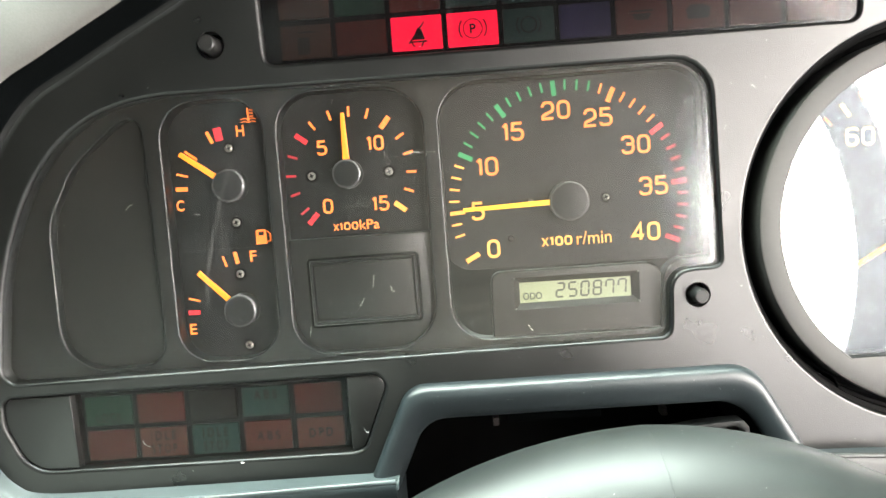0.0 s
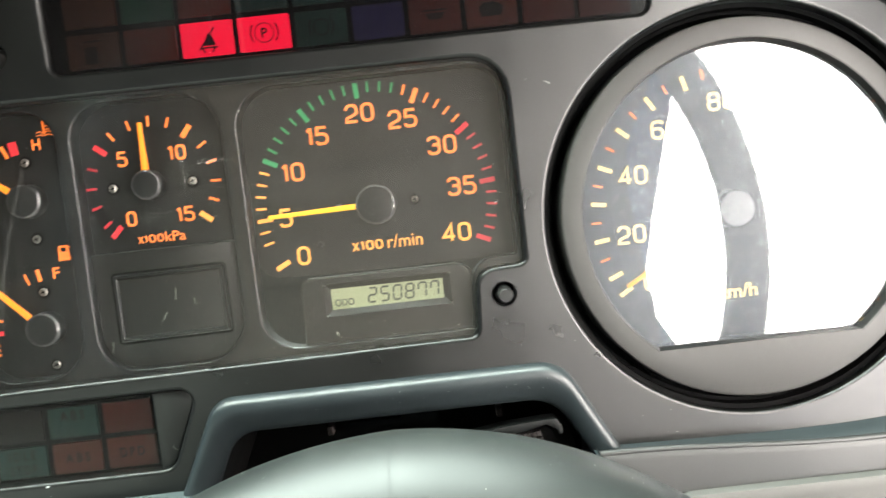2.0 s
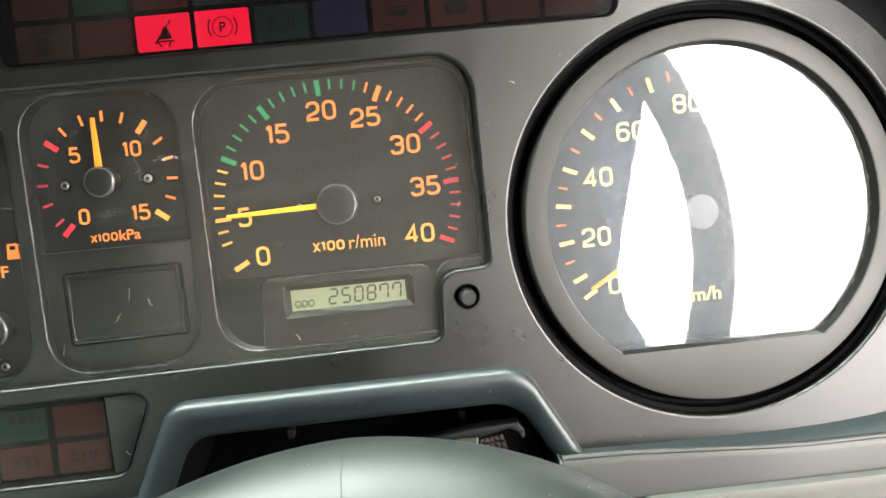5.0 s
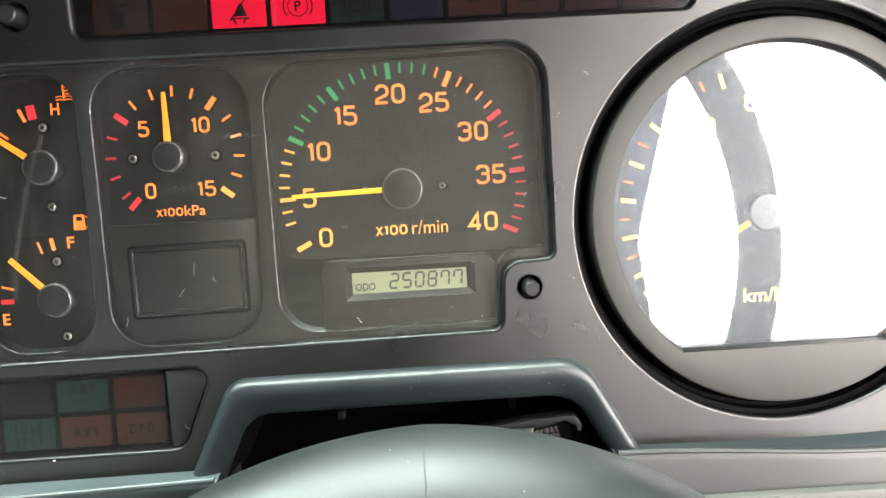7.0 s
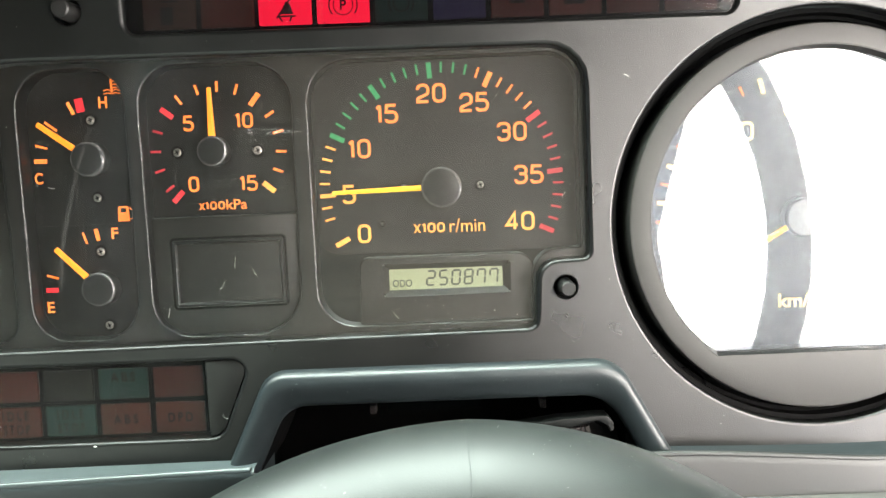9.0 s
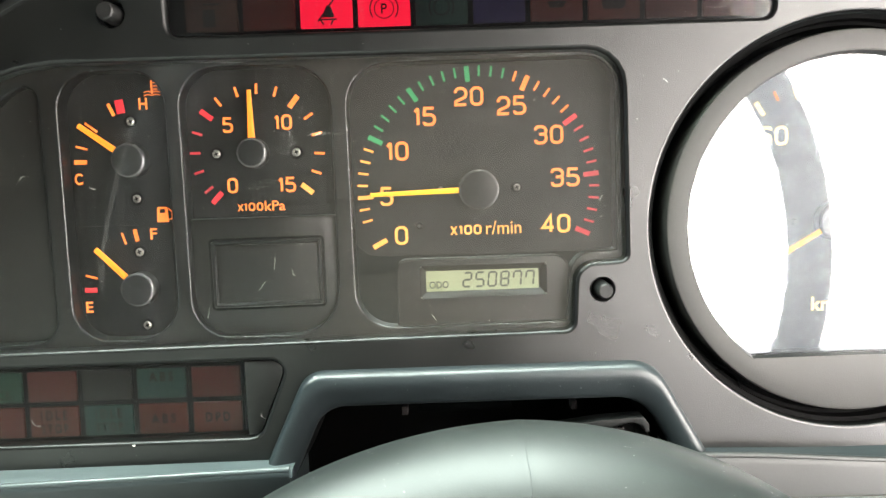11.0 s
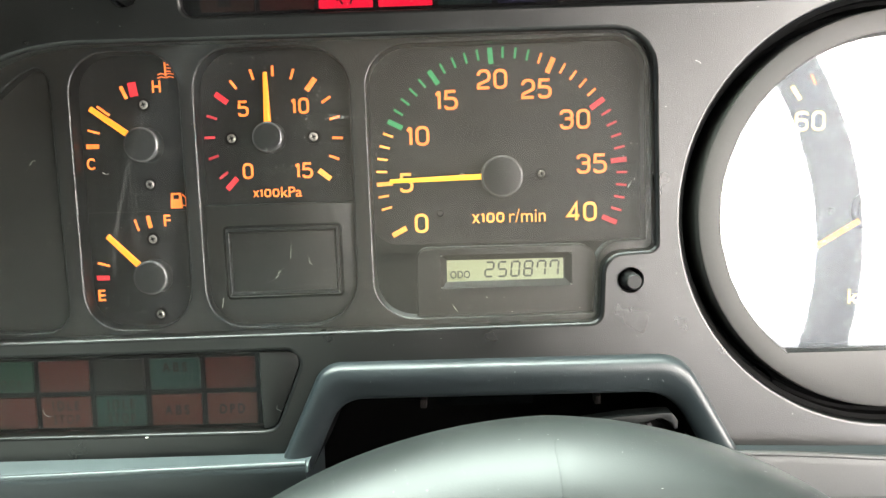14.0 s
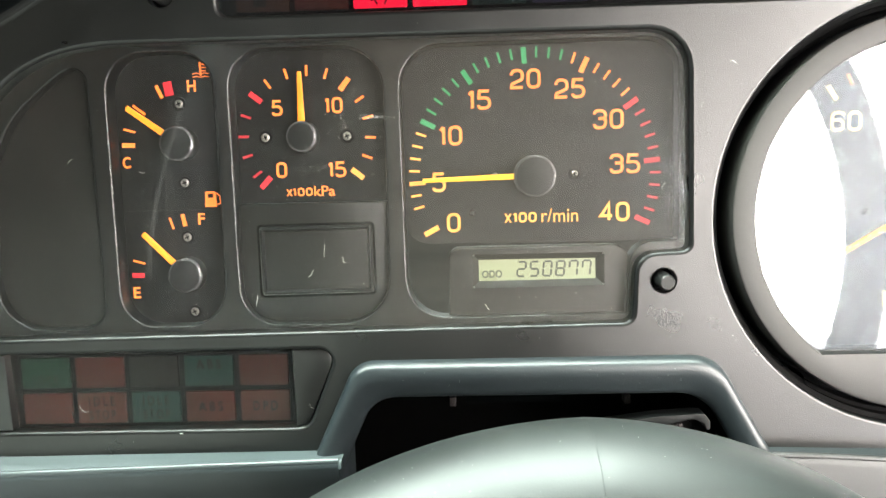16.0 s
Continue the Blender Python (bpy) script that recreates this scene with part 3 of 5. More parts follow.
LENS_OUT = rpoly([(-178, -6.8, 6), (83.8, -4.4, 3.5), (85, 20.8, 8), (104.2, 21.6, 2.5), (103.6, 99.9, 14), (-40, 100.4, 300), (-105.5, 100.6, 60), (-118, 99.0, 50), (-129, 95.9, 50), (-139.5, 90.2, 50), (-148, 83, 50), (-156.5, 72.4, 60), (-163, 61, 70), (-169, 46.4, 90), (-173.7, 29, 100)], 5)
TOP_OUT = rpoly([(-62.6, 109.2, 4), (159.0, 109.2, 4), (160.5, 141, 5), (-63.6, 141, 5)])
LOW_OUT = rpoly([(-151, -42.4, 1.5), (-42, -42.2, 9), (-36.5, -41.5, 6), (-24.6, -12.3, 5), (-178.5, -12.6, 4), (-178.5, -24, 12), (-170, -42.4, 14)], 8)
SPC = (190.7, 32.6)
HOLE = circle(*SPC, 77.8, 96)

# ---------------------------------------------------------------- dashboard
dash = thing("dashboard", (50, 60, -1000), "black and blue-grey plastic truck dashboard, dusty", "dashboard")


# hood round the instruments: inner wall, rounded edge, then the pale outer skin falling away
def ease(v, lo, hi):
    """0 below lo, 1 above hi, smooth between."""
    f = min(1.0, max(0.0, (v - lo) / (hi - lo)))
    return f * f * (3 - 2 * f)


def brow(z):
    """How much deeper the hood is over the top of the panel; unseen depth added to shade it."""
    return 1 + 0.25 * ease(z, 126, 150)


def lip_drop(x):
    """How far the lip's front edge lies under the panel's lower edge; least beside the column."""
    return 0.3 + (0.028 * max(0.0, -26 - x) if x < 50 else 3.4 * ease(x, 128, 225))


LIPPATH = [(122.5, -52.3)] + EDGE + [(-23.5, -51.3)]
k = len(LIPPATH)
FILLET = [radians(a) for a in (0, 12, 24, 36, 48, 60, 72, 84, 90)]
OVER = [(0.0, 0.62), (0.05, 0.80), (0.35, 0.90), (1.3, 0.965), (3.2, 0.995), (6.0, 1.0)]      # wall and rounded edge: mm outward, share of the height
LIPROWS = [(0.0, -0.02)] * 6 + [(0.02, 0.0), (0.05, 0.03), (0.1, 0.08), (0.35, 0.4), (0.75, 0.82), (1.0, 0.95), (1.0, 1.06), (1.0, 1.14), (1.0, 1.18)]
grid = []
for j in range(len(FILLET) + len(OVER)):
    row = []
    for i, (px, pz) in enumerate(LIPPATH):
        a, b = LIPPATH[max(0, i - 1)], LIPPATH[min(k - 1, i + 1)]
        run = Vector((b[0] - a[0], b[1] - a[1])).normalized()
        out = Vector((run.y, -run.x))
        side = ease(px, 120, 235) * ease(pz, -40, 45)       # the wide, soft corner beside the speedometer
        room = math.hypot(px - SPC[0], pz - SPC[1]) - 79.2
        wide, deep = 4.0 + (min(25.0, room) - 4.0) * ease(px, 160, 235) * ease(pz, -40, 30), 3.2 + 8.8 * side
        lean = radians(48) * ease(px, 195, 250) * ease(pz, 5, 80)
        high = 22.8 * brow(pz)
        if j < len(FILLET):
            turn = lean + FILLET[j] * (1 - lean / radians(90))
            d = -wide * (1 - (math.sin(turn) - math.sin(lean)) / (1 - math.sin(lean)))
            y = -0.03 - deep * (math.cos(lean) - math.cos(turn)) / math.cos(lean)
        else:
            f, share = OVER[j - len(FILLET)]
            d, y = f - 5.0 * side * share, -high * share
        p = Vector((px, pz)) + out * d
        w = ease(pz, -50, -8)
        drop = lip_drop(px)
        u, v = LIPROWS[j]
        q = Vector((px, pz)) + out * (u * drop if j < 12 else drop + (0.5, 1.5, 3.2)[j - 12])
        row.append((q.x + (p.x - q.x) * w, -8.0 * v + (y + 8.0 * v) * w, q.y + (p.y - q.y) * w))
    grid.append(row)
first = next(i for i in range(k) if LIPPATH[i][1] > -33)
last = max(i for i in range(k) if LIPPATH[i][1] > -12)
NR = len(grid)
# hood darkens band by band: its shade is painted into the materials
for nm, rr, cc, mat, lab in (("hood_fillet", (0, 3), (first, last), FASCIA, "black rounded inner corner of the hood"), ("hood_shade_band", (2, 6), (first, last), HOODSHADE, "band of the hood darkened as shade"), ("hood_wall", (5, NR - 3), (first, last), SHADEBLACK, "inner wall of the hood, shade painted black"), ("hood_edge", (NR - 4, NR), (first, last), DASH, "pale grey rounded edge of the hood"),
                             ("lip", (5, NR), (0, first), SURROUND, "blue-grey lip under the panel, light painted into its tone"), ("lip", (5, NR), (last, k - 1), LIPLIT, "blue-grey lip under the panel, light painted into its tone")):
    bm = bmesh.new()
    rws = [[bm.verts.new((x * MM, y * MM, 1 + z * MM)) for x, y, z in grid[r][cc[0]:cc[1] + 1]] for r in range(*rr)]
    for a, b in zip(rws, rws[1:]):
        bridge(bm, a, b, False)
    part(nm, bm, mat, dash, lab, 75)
# outer skin of the dash beyond the hood's edge
bm = bmesh.new()
top_i = [i for i in range(len(EDGE)) if EDGE[i][1] > -12]
SKIN = [(5.8, 22.7), (12, 23.2), (30, 20), (60, 8), (100, -25), (140, -80)]
rws = []
for d, y in SKIN:
    row = []
    for i in top_i:
        a, b = EDGE[i - 1], EDGE[i + 1]
        run = Vector((b[0] - a[0], b[1] - a[1])).normalized()
        side = ease(EDGE[i][0], 120, 235) * ease(EDGE[i][1], -40, 45)
        e = d - 5.0 * side
        row.append(bm.verts.new(((EDGE[i][0] + run.y * e) * MM, -y * (brow(EDGE[i][1]) if y > 0 else 1) * MM, 1 + (EDGE[i][1] - run.x * e) * MM)))
    rws.append(row)
for a, b in zip(rws, rws[1:]):
    bridge(bm, a, b, False)
part("dash_skin", bm, DASH, dash, "pale grey dashboard skin")
# lower edge: left and right of the column opening
for x0, x1 in ((-300.0, -24.5), (123.5, 330.0)):
    bm = bmesh.new()
    prof = [(0.2, -8.6), (-0.5, -9.3), (-1.6, -9.7), (-3.0, -9.6), (-10, -7.6), (-40, 6.0), (-80, 28)] if x0 < 0 else [(0.2, -8.6), (-0.6, -9.4), (-1.8, -9.9), (-3.2, -10.1), (-12.2, -10.4), (-13.0, -9.6), (-13.3, -4.0)]
    rws = []
    for z, y in prof:
        row = []
        for i in range(9):
            x = x0 + (x1 - x0) * i / 8
            # the crease over the lower panel stays straight
            zc = -51.4 - lip_drop(x) - (1.6 * ease(x, 128, 225) if x > 0 else 0)
            row.append(bm.verts.new((x * MM, y * MM, 1 + (zc + z if z > -7 or x0 < 0 else -56.6 + z) * MM)))
        rws.append(row)
    for a, b in zip(rws, rws[1:]):
        bridge(bm, a, b, False)
    for s in (0, 8):
        end = [r[s] for r in rws]
        back = [bm.verts.new((v.co.x, 0.03, v.co.z)) for v in end]
        bridge(bm, end, back, False)
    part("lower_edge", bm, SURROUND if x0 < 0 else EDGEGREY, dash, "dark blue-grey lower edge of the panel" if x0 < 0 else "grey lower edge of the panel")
    # thin bead added to draw the highlight line of the lip's edge
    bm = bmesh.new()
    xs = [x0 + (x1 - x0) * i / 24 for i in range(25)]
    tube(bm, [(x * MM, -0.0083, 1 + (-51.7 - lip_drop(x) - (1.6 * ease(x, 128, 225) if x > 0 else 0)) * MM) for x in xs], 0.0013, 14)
    part("highlight_bead", bm, LIPGLINT if x0 < 0 else EDGEGREY, dash, "bead added for the highlight along the lip", 60)
bm = bmesh.new()
block(bm, rpoly([(118, -300, 4), (330, -300, 4), (330, -69.2, 2), (150, -68.8, 6)]), -15.0, 20, 1.6)
part("lower_panel", bm, LOWER, dash, "light grey lower panel")
# surround of the column opening
bm = bmesh.new()
ARCH_IN = rpoly([(-23.1, -56, 0), (-11.9, -31.6, 13), (109.0, -31.6, 17), (123.5, -56.4, 0)], 8)
ARCH_OUT = [(-37.7, -59.0)] + ARCH[1:-1] + [(137.4, -60.0)]
ARCH_IN = [(-26.6, -63.6)] + ARCH_IN[1:-1] + [(127.7, -63.8)]
arch_rows = []
for f, y in ((0.0, 0.6), (0.01, -1.5), (0.045, -3.4), (0.11, -4.7), (0.20, -5.3), (0.32, -5.4), (0.45, -5.0), (0.60, -4.2), (0.76, -2.9), (0.88, -1.5), (0.94, -0.3), (0.97, 0.8), (0.98, 2.0)):
    arch_rows.append(ring(bm, [(a[0] + (b[0] - a[0]) * f, a[1] + (b[1] - a[1]) * f) for a, b in zip(ARCH_OUT, ARCH_IN)], y))
for a, b in zip(arch_rows, arch_rows[1:]):
    bridge(bm, a, b, False)
part("column_surround", bm, SURROUND, dash, "blue-grey surround of the steering column opening")
# the depth behind the opening: walls coloured black in place of its shade
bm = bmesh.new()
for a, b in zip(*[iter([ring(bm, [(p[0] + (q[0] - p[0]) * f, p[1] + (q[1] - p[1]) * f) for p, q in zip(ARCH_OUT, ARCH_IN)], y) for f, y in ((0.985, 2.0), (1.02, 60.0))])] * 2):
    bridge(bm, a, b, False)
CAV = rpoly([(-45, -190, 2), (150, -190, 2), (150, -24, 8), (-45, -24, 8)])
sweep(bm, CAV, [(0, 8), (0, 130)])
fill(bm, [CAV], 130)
part("column_cavity", bm, BLACK, dash, "hollow behind the column opening, shade painted black")
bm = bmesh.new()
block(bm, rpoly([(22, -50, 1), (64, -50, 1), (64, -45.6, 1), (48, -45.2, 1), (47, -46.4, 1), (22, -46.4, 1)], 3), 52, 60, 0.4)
part("inner_ledge", bm, SHADEBLACK, dash, "ledge inside the column opening, darkened as shade")
bm = bmesh.new()
box(bm, -1.35, 0.40, 0.28, 0.62, 0.0, 0.90)
bm.transform(PANEL.inverted())
part("dash_body", bm, DARKTRIM, dash, "dark body of the dashboard")

# ---------------------------------------------------------------- instrument panel fascia
panel = thing("instrument_binnacle", (50, 0, -51), "black grained plastic instrument panel, dusty", "instrument panel")
bm = bmesh.new()
B = 1.5
outer = EDGE[:-1] + ARCH[:-1]
fill(bm, [outer, offset(LENS_OUT, B), offset(TOP_OUT, B), offset(LOW_OUT, B), offset(HOLE, 1.1), circle(-83.0, 118.0, 5.5, 40), circle(95.0, 10.6, 4.9, 40), circle(265.7, -27.6, 4.95, 40)], 0.0)
for pts, deep, b in ((LENS_OUT, 9, B), (TOP_OUT, 7, B), (LOW_OUT, 12, B), (HOLE, 24, 1.1), (circle(-83.0, 118.0, 5.1, 40), 8, 0.4), (circle(95.0, 10.6, 4.5, 40), 8, 0.4), (circle(265.7, -27.6, 4.8, 40), 1.5, 0.15)):
    sweep(bm, pts, [(0, b), (0, deep)])
part("fascia", bm, FASCIA, panel)
# rounded edges of the openings, rubbed shiny
for pts, b in ((LENS_OUT, B), (TOP_OUT, B), (LOW_OUT, B), (HOLE, 1.1), (circle(-83.0, 118.0, 5.1, 40), 0.4), (circle(95.0, 10.6, 4.5, 40), 0.4), (circle(265.7, -27.6, 4.8, 40), 0.15)):
    bm = bmesh.new()
    sweep(bm, pts, [(b, 0), (b * 0.62, 0.10 * b), (b * 0.29, 0.30 * b), (b * 0.08, 0.62 * b), (0, b)])
    part("opening_edge", bm, FASCIA if pts is HOLE else WORNEDGE, panel, "rounded edge of an opening", 60)
# two-step lip inside the speedometer hole
bm = bmesh.new()
lathe(bm, *SPC, [(77.6, 4.0), (75.9, 4.6), (75.7, 9.0), (74.4, 9.4), (74.2, 22), (66, 22.5)], 96)
part("gauge_well", bm, BLACK, panel, "stepped well round the speedometer, blackened as shade")


def push_button(name, x, z, r, gap, front, label):
    bm = bmesh.new()
    lathe(bm, x, z, [(gap + 0.2, 5.0), (r * 0.8, 5.0)], 40)
    part("button_gap", bm, BLACK, panel, "hole floor round a button, black as shade")
    bm = bmesh.new()
    lathe(bm, x, z, [(0, front), (r * 0.72, front), (r * 0.86, front + 0.4), (r * 0.92, front + 1.2), (r, 5.0)], 36)
    part(name, bm, RUBBER, panel, label)


push_button("dimmer_knob", -83.0, 118.0, 3.7, 5.2, -5.6, "round black knob")
push_button("trip_button", 95.0, 10.6, 3.2, 4.6, -5.6, "round black trip button")
bm = bmesh.new()
lathe(bm, 265.7, -27.6, [(0, 0.55), (4.3, 0.60), (4.55, 0.75), (4.6, 1.4)], 32)
part("blanking_plug", bm, FASCIA, panel, "round black blanking plug", 15)
bm = bmesh.new()
lathe(bm, 265.7, -27.6, [(4.5, 1.4), (4.9, 1.4)], 32)
part("plug_gap", bm, BLACK, panel)

# ---------------------------------------------------------------- instrument cluster behind its clear lens
MY, DY = 7.0, 14.7     # mask plate and dials, mm behind the fascia
cluster = thing("instrument_cluster", (-37, 9, -5), "black gauge housing behind a scratched clear lens", "instrument cluster")
POD0 = rpoly([(-156.5, -5.2, 18), (-113.5, -4.8, 10), (-115.2, 95.6, 6), (-124.5, 93.6, 24), (-145, 77, 40), (-156.6, 55, 26)], 7)
POD1 = rpoly([(-108.6, -4.6, 14), (-67.0, -4.6, 16), (-67.4, 99.2, 14), (-109.2, 99.2, 15)], 8)
POD2 = rpoly([(-62.4, -4.6, 15), (-4.8, -4.6, 18), (-4.6, 99.4, 17), (-63.2, 99.4, 15)], 8)
POD3 = rpoly([(-0.2, -4.2, 16), (84.2, -3.8, 2), (86, 22.6, 8), (103.8, 23.2, 2.5), (103.6, 100.2, 13), (-1.0, 99.8, 17)], 8)
bm = bmesh.new()
fill(bm, [offset(LENS_OUT, 2.0), offset(POD0, 1.5), offset(POD1, 1.5), offset(POD2, 1.5), offset(POD3, 0.5)], MY)
part("mask_plate", bm, MASK, cluster)
BEAD = [(1.6, 0.0)] + [(0.2 + 0.9 * math.cos(radians(a)), 0.9 - 0.9 * math.sin(radians(a))) for a in (90, 105, 120, 135, 150, 165, 180)]
for pts, nm, dd in ((POD0, "pod_rim", 0.0), (POD1, "pod_rim", 0.0), (POD2, "pod_rim", 0.0), (POD3, "pod_rim", -1.0)):
    bm = bmesh.new()
    sweep(bm, pts, [(d + dd, MY + y) for d, y in BEAD] + [(-0.7 + dd, DY + 0.4)])
    part(nm, bm, PODRIM, cluster, "", 60)
bm = bmesh.new()
block(bm, offset(POD0, 0.5), DY - 3.0, DY + 0.6)
part("blank_pod", bm, MASK, cluster, "empty black gauge pod")
bm = bmesh.new()
block(bm, offset(LENS_OUT, 0.5), 2.6, 4.0)
part("clear_lens", bm, LENS, cluster, "scratched clear plastic lens")


def face(parent, pts, y=DY, mat=DIAL):
    bm = bmesh.new()
    block(bm, pts, y, y + 0.8)
    return part("dial_face", bm, mat, parent)


# ---------------------------------------------------------------- temperature and fuel gauges
TY = DY - 0.13
temp = thing("temperature_gauge", (-88, DY, 42), "coolant temperature gauge with glowing orange needle", "gauge", "small gauges in one pod")
half_t = rpoly([(-108.6, 40.0, 0), (-67.0, 40.0, 0), (-67.4, 99.2, 14), (-109.2, 99.2, 15)], 8)
half_f = rpoly([(-108.6, -4.6, 14), (-67.0, -4.6, 16), (-67.0, 39.97, 0), (-108.6, 39.97, 0)], 8)
face(temp, half_t)
bar(temp, -106.9, 65.2, -102.0, 65.1, 1.7, TY, ORANGE, "tick_mark")
bar(temp, -106.0, 71.3, -101.5, 70.0, 0.8, TY, ORANGE, "tick_mark")
bar(temp, -101.8, 80.1, -97.2, 76.6, 0.9, TY, ORANGE, "tick_mark")
bar(temp, -92.4, 87.3, -90.3, 82.6, 1.3, TY, ORANGE, "tick_mark")
bar(temp, -88.2, 88.6, -87.4, 83.4, 3.2, TY, REDINK, "tick_mark")
lettering("letter", "C", -105.6, 58.6, 4.4, TY, ORANGE, temp, 3.1)
lettering("letter", "H", -78.8, 86.8, 4.4, TY, ORANGE, temp, 3.3)
# thermometer sign
bar(temp, -75.0, 90.4, -75.2, 95.6, 0.62, TY, ORANGE, "thermometer_sign")
for zz in (92.3, 93.5, 94.7):
    bar(temp, -74.6, zz, -73.0, zz - 0.05, 0.36, TY, ORANGE, "thermometer_mark")
for zz in (91.1, 89.9):
    for x0 in (-78.2, -75.0):
        bar(temp, x0, zz, x0 + 1.5, zz + 0.45, 0.3, TY, ORANGE, "wave_mark")
        bar(temp, x0 + 1.5, zz + 0.45, x0 + 3.0, zz, 0.3, TY, ORANGE, "wave_mark")
pointer(temp, -83.8, 65.2, 143.8, 6.0, 23.2, 2.3, 1.9, 9.9, NEEDLE)
hub(temp, -83.8, 65.1, 6.6, 8.2, DY)
screw(temp, -84.0, 80.2, DY)
screw(temp, -83.5, 50.3, DY)

fuel = thing("fuel_gauge", (-88, DY, 0), "fuel gauge with orange needle near the low mark", "gauge", "small gauges in one pod")
face(fuel, half_f)
bar(fuel, -90.4, 37.1, -89.0, 32.7, 0.8, TY, ORANGE, "tick_mark")
bar(fuel, -85.3, 38.4, -84.4, 33.7, 1.5, TY, ORANGE, "tick_mark")
bar(fuel, -105.7, 20.8, -101.1, 19.5, 0.8, TY, ORANGE, "tick_mark")
bar(fuel, -106.4, 15.0, -101.6, 14.9, 1.8, TY, REDINK, "tick_mark")
lettering("letter", "F", -77.9, 36.4, 4.4, TY, ORANGE, fuel, 2.7)
lettering("letter", "E", -105.0, 8.2, 4.4, TY, ORANGE, fuel, 2.8)
# pump sign
bm = bmesh.new()
pump = rpoly([(-76.2, 40.9, 0), (-71.6, 40.9, 0), (-71.9, 46.8, 0.6), (-75.9, 46.8, 0.6)], 3)
fill(bm, [pump, rpoly([(-75.0, 44.4, 0), (-72.8, 44.4, 0), (-72.8, 46.0, 0), (-75.0, 46.0, 0)])], TY)
part("pump_sign", bm, ORANGE, fuel)
bar(fuel, -71.6, 46.2, -70.2, 44.8, 0.36, TY, ORANGE, "pump_hose")
bar(fuel, -70.2, 44.9, -70.3, 41.9, 0.36, TY, ORANGE, "pump_hose")
bar(fuel, -70.2, 42.0, -71.5, 41.9, 0.36, TY, ORANGE, "pump_hose")
pointer(fuel, -83.5, 15.2, 134.5, 6.0, 22.6, 2.3, 1.9, 9.9, NEEDLE)
hub(fuel, -83.5, 15.2, 6.6, 8.2, DY)
screw(fuel, -83.8, 29.4, DY)
screw(fuel, -82.6, 0.3, DY)

# ---------------------------------------------------------------- air pressure gauge
press = thing("air_pressure_gauge", (-34, DY, 42), "air pressure gauge, orange numerals, needle standing upright", "gauge")
face(press, rpoly([(-62.6, 42.0, 0), (-4.7, 42.0, 0), (-4.6, 99.4, 17), (-63.2, 99.4, 15)], 8))
PC = (-35.6, 67.0)
for i, a in enumerate((226.5, 215.8, 197.5, 179.6, 161.5, 142.3, 126.0, 107.0, 88.2, 70.6, 51.5, 32.5, 14.8, -3.2, -20.8, -38.5)):
    bold = i in (0, 5, 10, 15)
    mat = (REDINK if bold else REDDIM) if i <= 5 else AMBER if i == 15 else ORANGE
    tick(press, *PC, a, 21.2 if bold else 22.2, 26.8 if bold else 26.2, 2.0 if bold else 0.95, TY, mat)
for word, x, z in (("0", -45.9, 54.2), ("5", -46.5, 77.6), ("10", -25.1, 78.0), ("15", -24.7, 53.9)):
    numeral(word, x, z, 6.0, TY, ORANGE, press, 4.1, 0.95, 0.8)
lettering("unit", "x", -43.3, 45.5, 2.6, TY, ORANGE, press, 2.4, 0.01)
numeral("100", -38.2, 45.7, 3.2, TY, ORANGE, press, 2.6, 0.62, 0.55)
lettering("unit", "kPa", -29.8, 45.9, 3.9, TY, ORANGE, press, 8.0, 0.01)
pointer(press, -36.6, 66.4, 90.3, 5.0, 23.9, 2.6, 1.4, 9.9, NEEDLE)
hub(press, -36.6, 66.4, 5.8, 8.2, DY)
screw(press, -51.5, 66.6, DY)
screw(press, -20.4, 66.3, DY)
# blank switch plate under it
blank = thing("blank_cover", (-33, DY, 0), "black blank cover with a raised rectangle", "cover plate")
bm = bmesh.new()
block(bm, rpoly([(-62.4, -4.6, 15), (-4.8, -4.6, 18), (-4.8, 41.6, 0.3), (-62.4, 41.6, 0.3)], 8), DY - 3.4, DY + 0.8, 0.5)
part("plate", bm, MASK, blank)
bm = bmesh.new()
sq = rpoly([(-54.6, 6.6, 1), (-11.6, 7.0, 1), (-11.8, 33.0, 1), (-54.8, 32.8, 1)], 4)
sweep(bm, sq, [(0, DY - 3.4), (-0.3, DY - 4.3), (-1.2, DY - 4.4), (-1.7, DY - 3.9), (-2.0, DY - 2.9)])
part("raised_frame", bm, PODRIM, blank)
bm = bmesh.new()
sweep(bm, sq, [(1.0, DY - 3.44), (0.1, DY - 3.44)])
part("frame_groove", bm, BLACK, blank)

# ---------------------------------------------------------------- tachometer
tach = thing("tachometer", (50, DY, 24), "tachometer with glowing orange numerals and needle near idle", "gauge")
face(tach, rpoly([(0.4, 24.6, 10), (103.2, 24.0, 6), (103.2, 100, 13), (-0.8, 99.6, 17)], 8))
TC = (50.0, 50.0)
angles = {0: 207.6, 3: 194.7, 4: 188.8}
for r in range(5, 41):
    angles[r] = 182.9 - (r - 5) * 5.914
for r, a in angles.items():
    bold = r % 5 == 0
    mat = GREENINK if 10 <= r <= 23 else (REDINK if r == 30 else REDDIM) if r >= 30 else AMBER if r == 0 or r <= 9 else ORANGE
    tick(tach, *TC, a, 41.3 if bold else 43.3, 47.3, (1.9 if r not in (5,) else 1.5) if bold else 0.85, TY, mat)
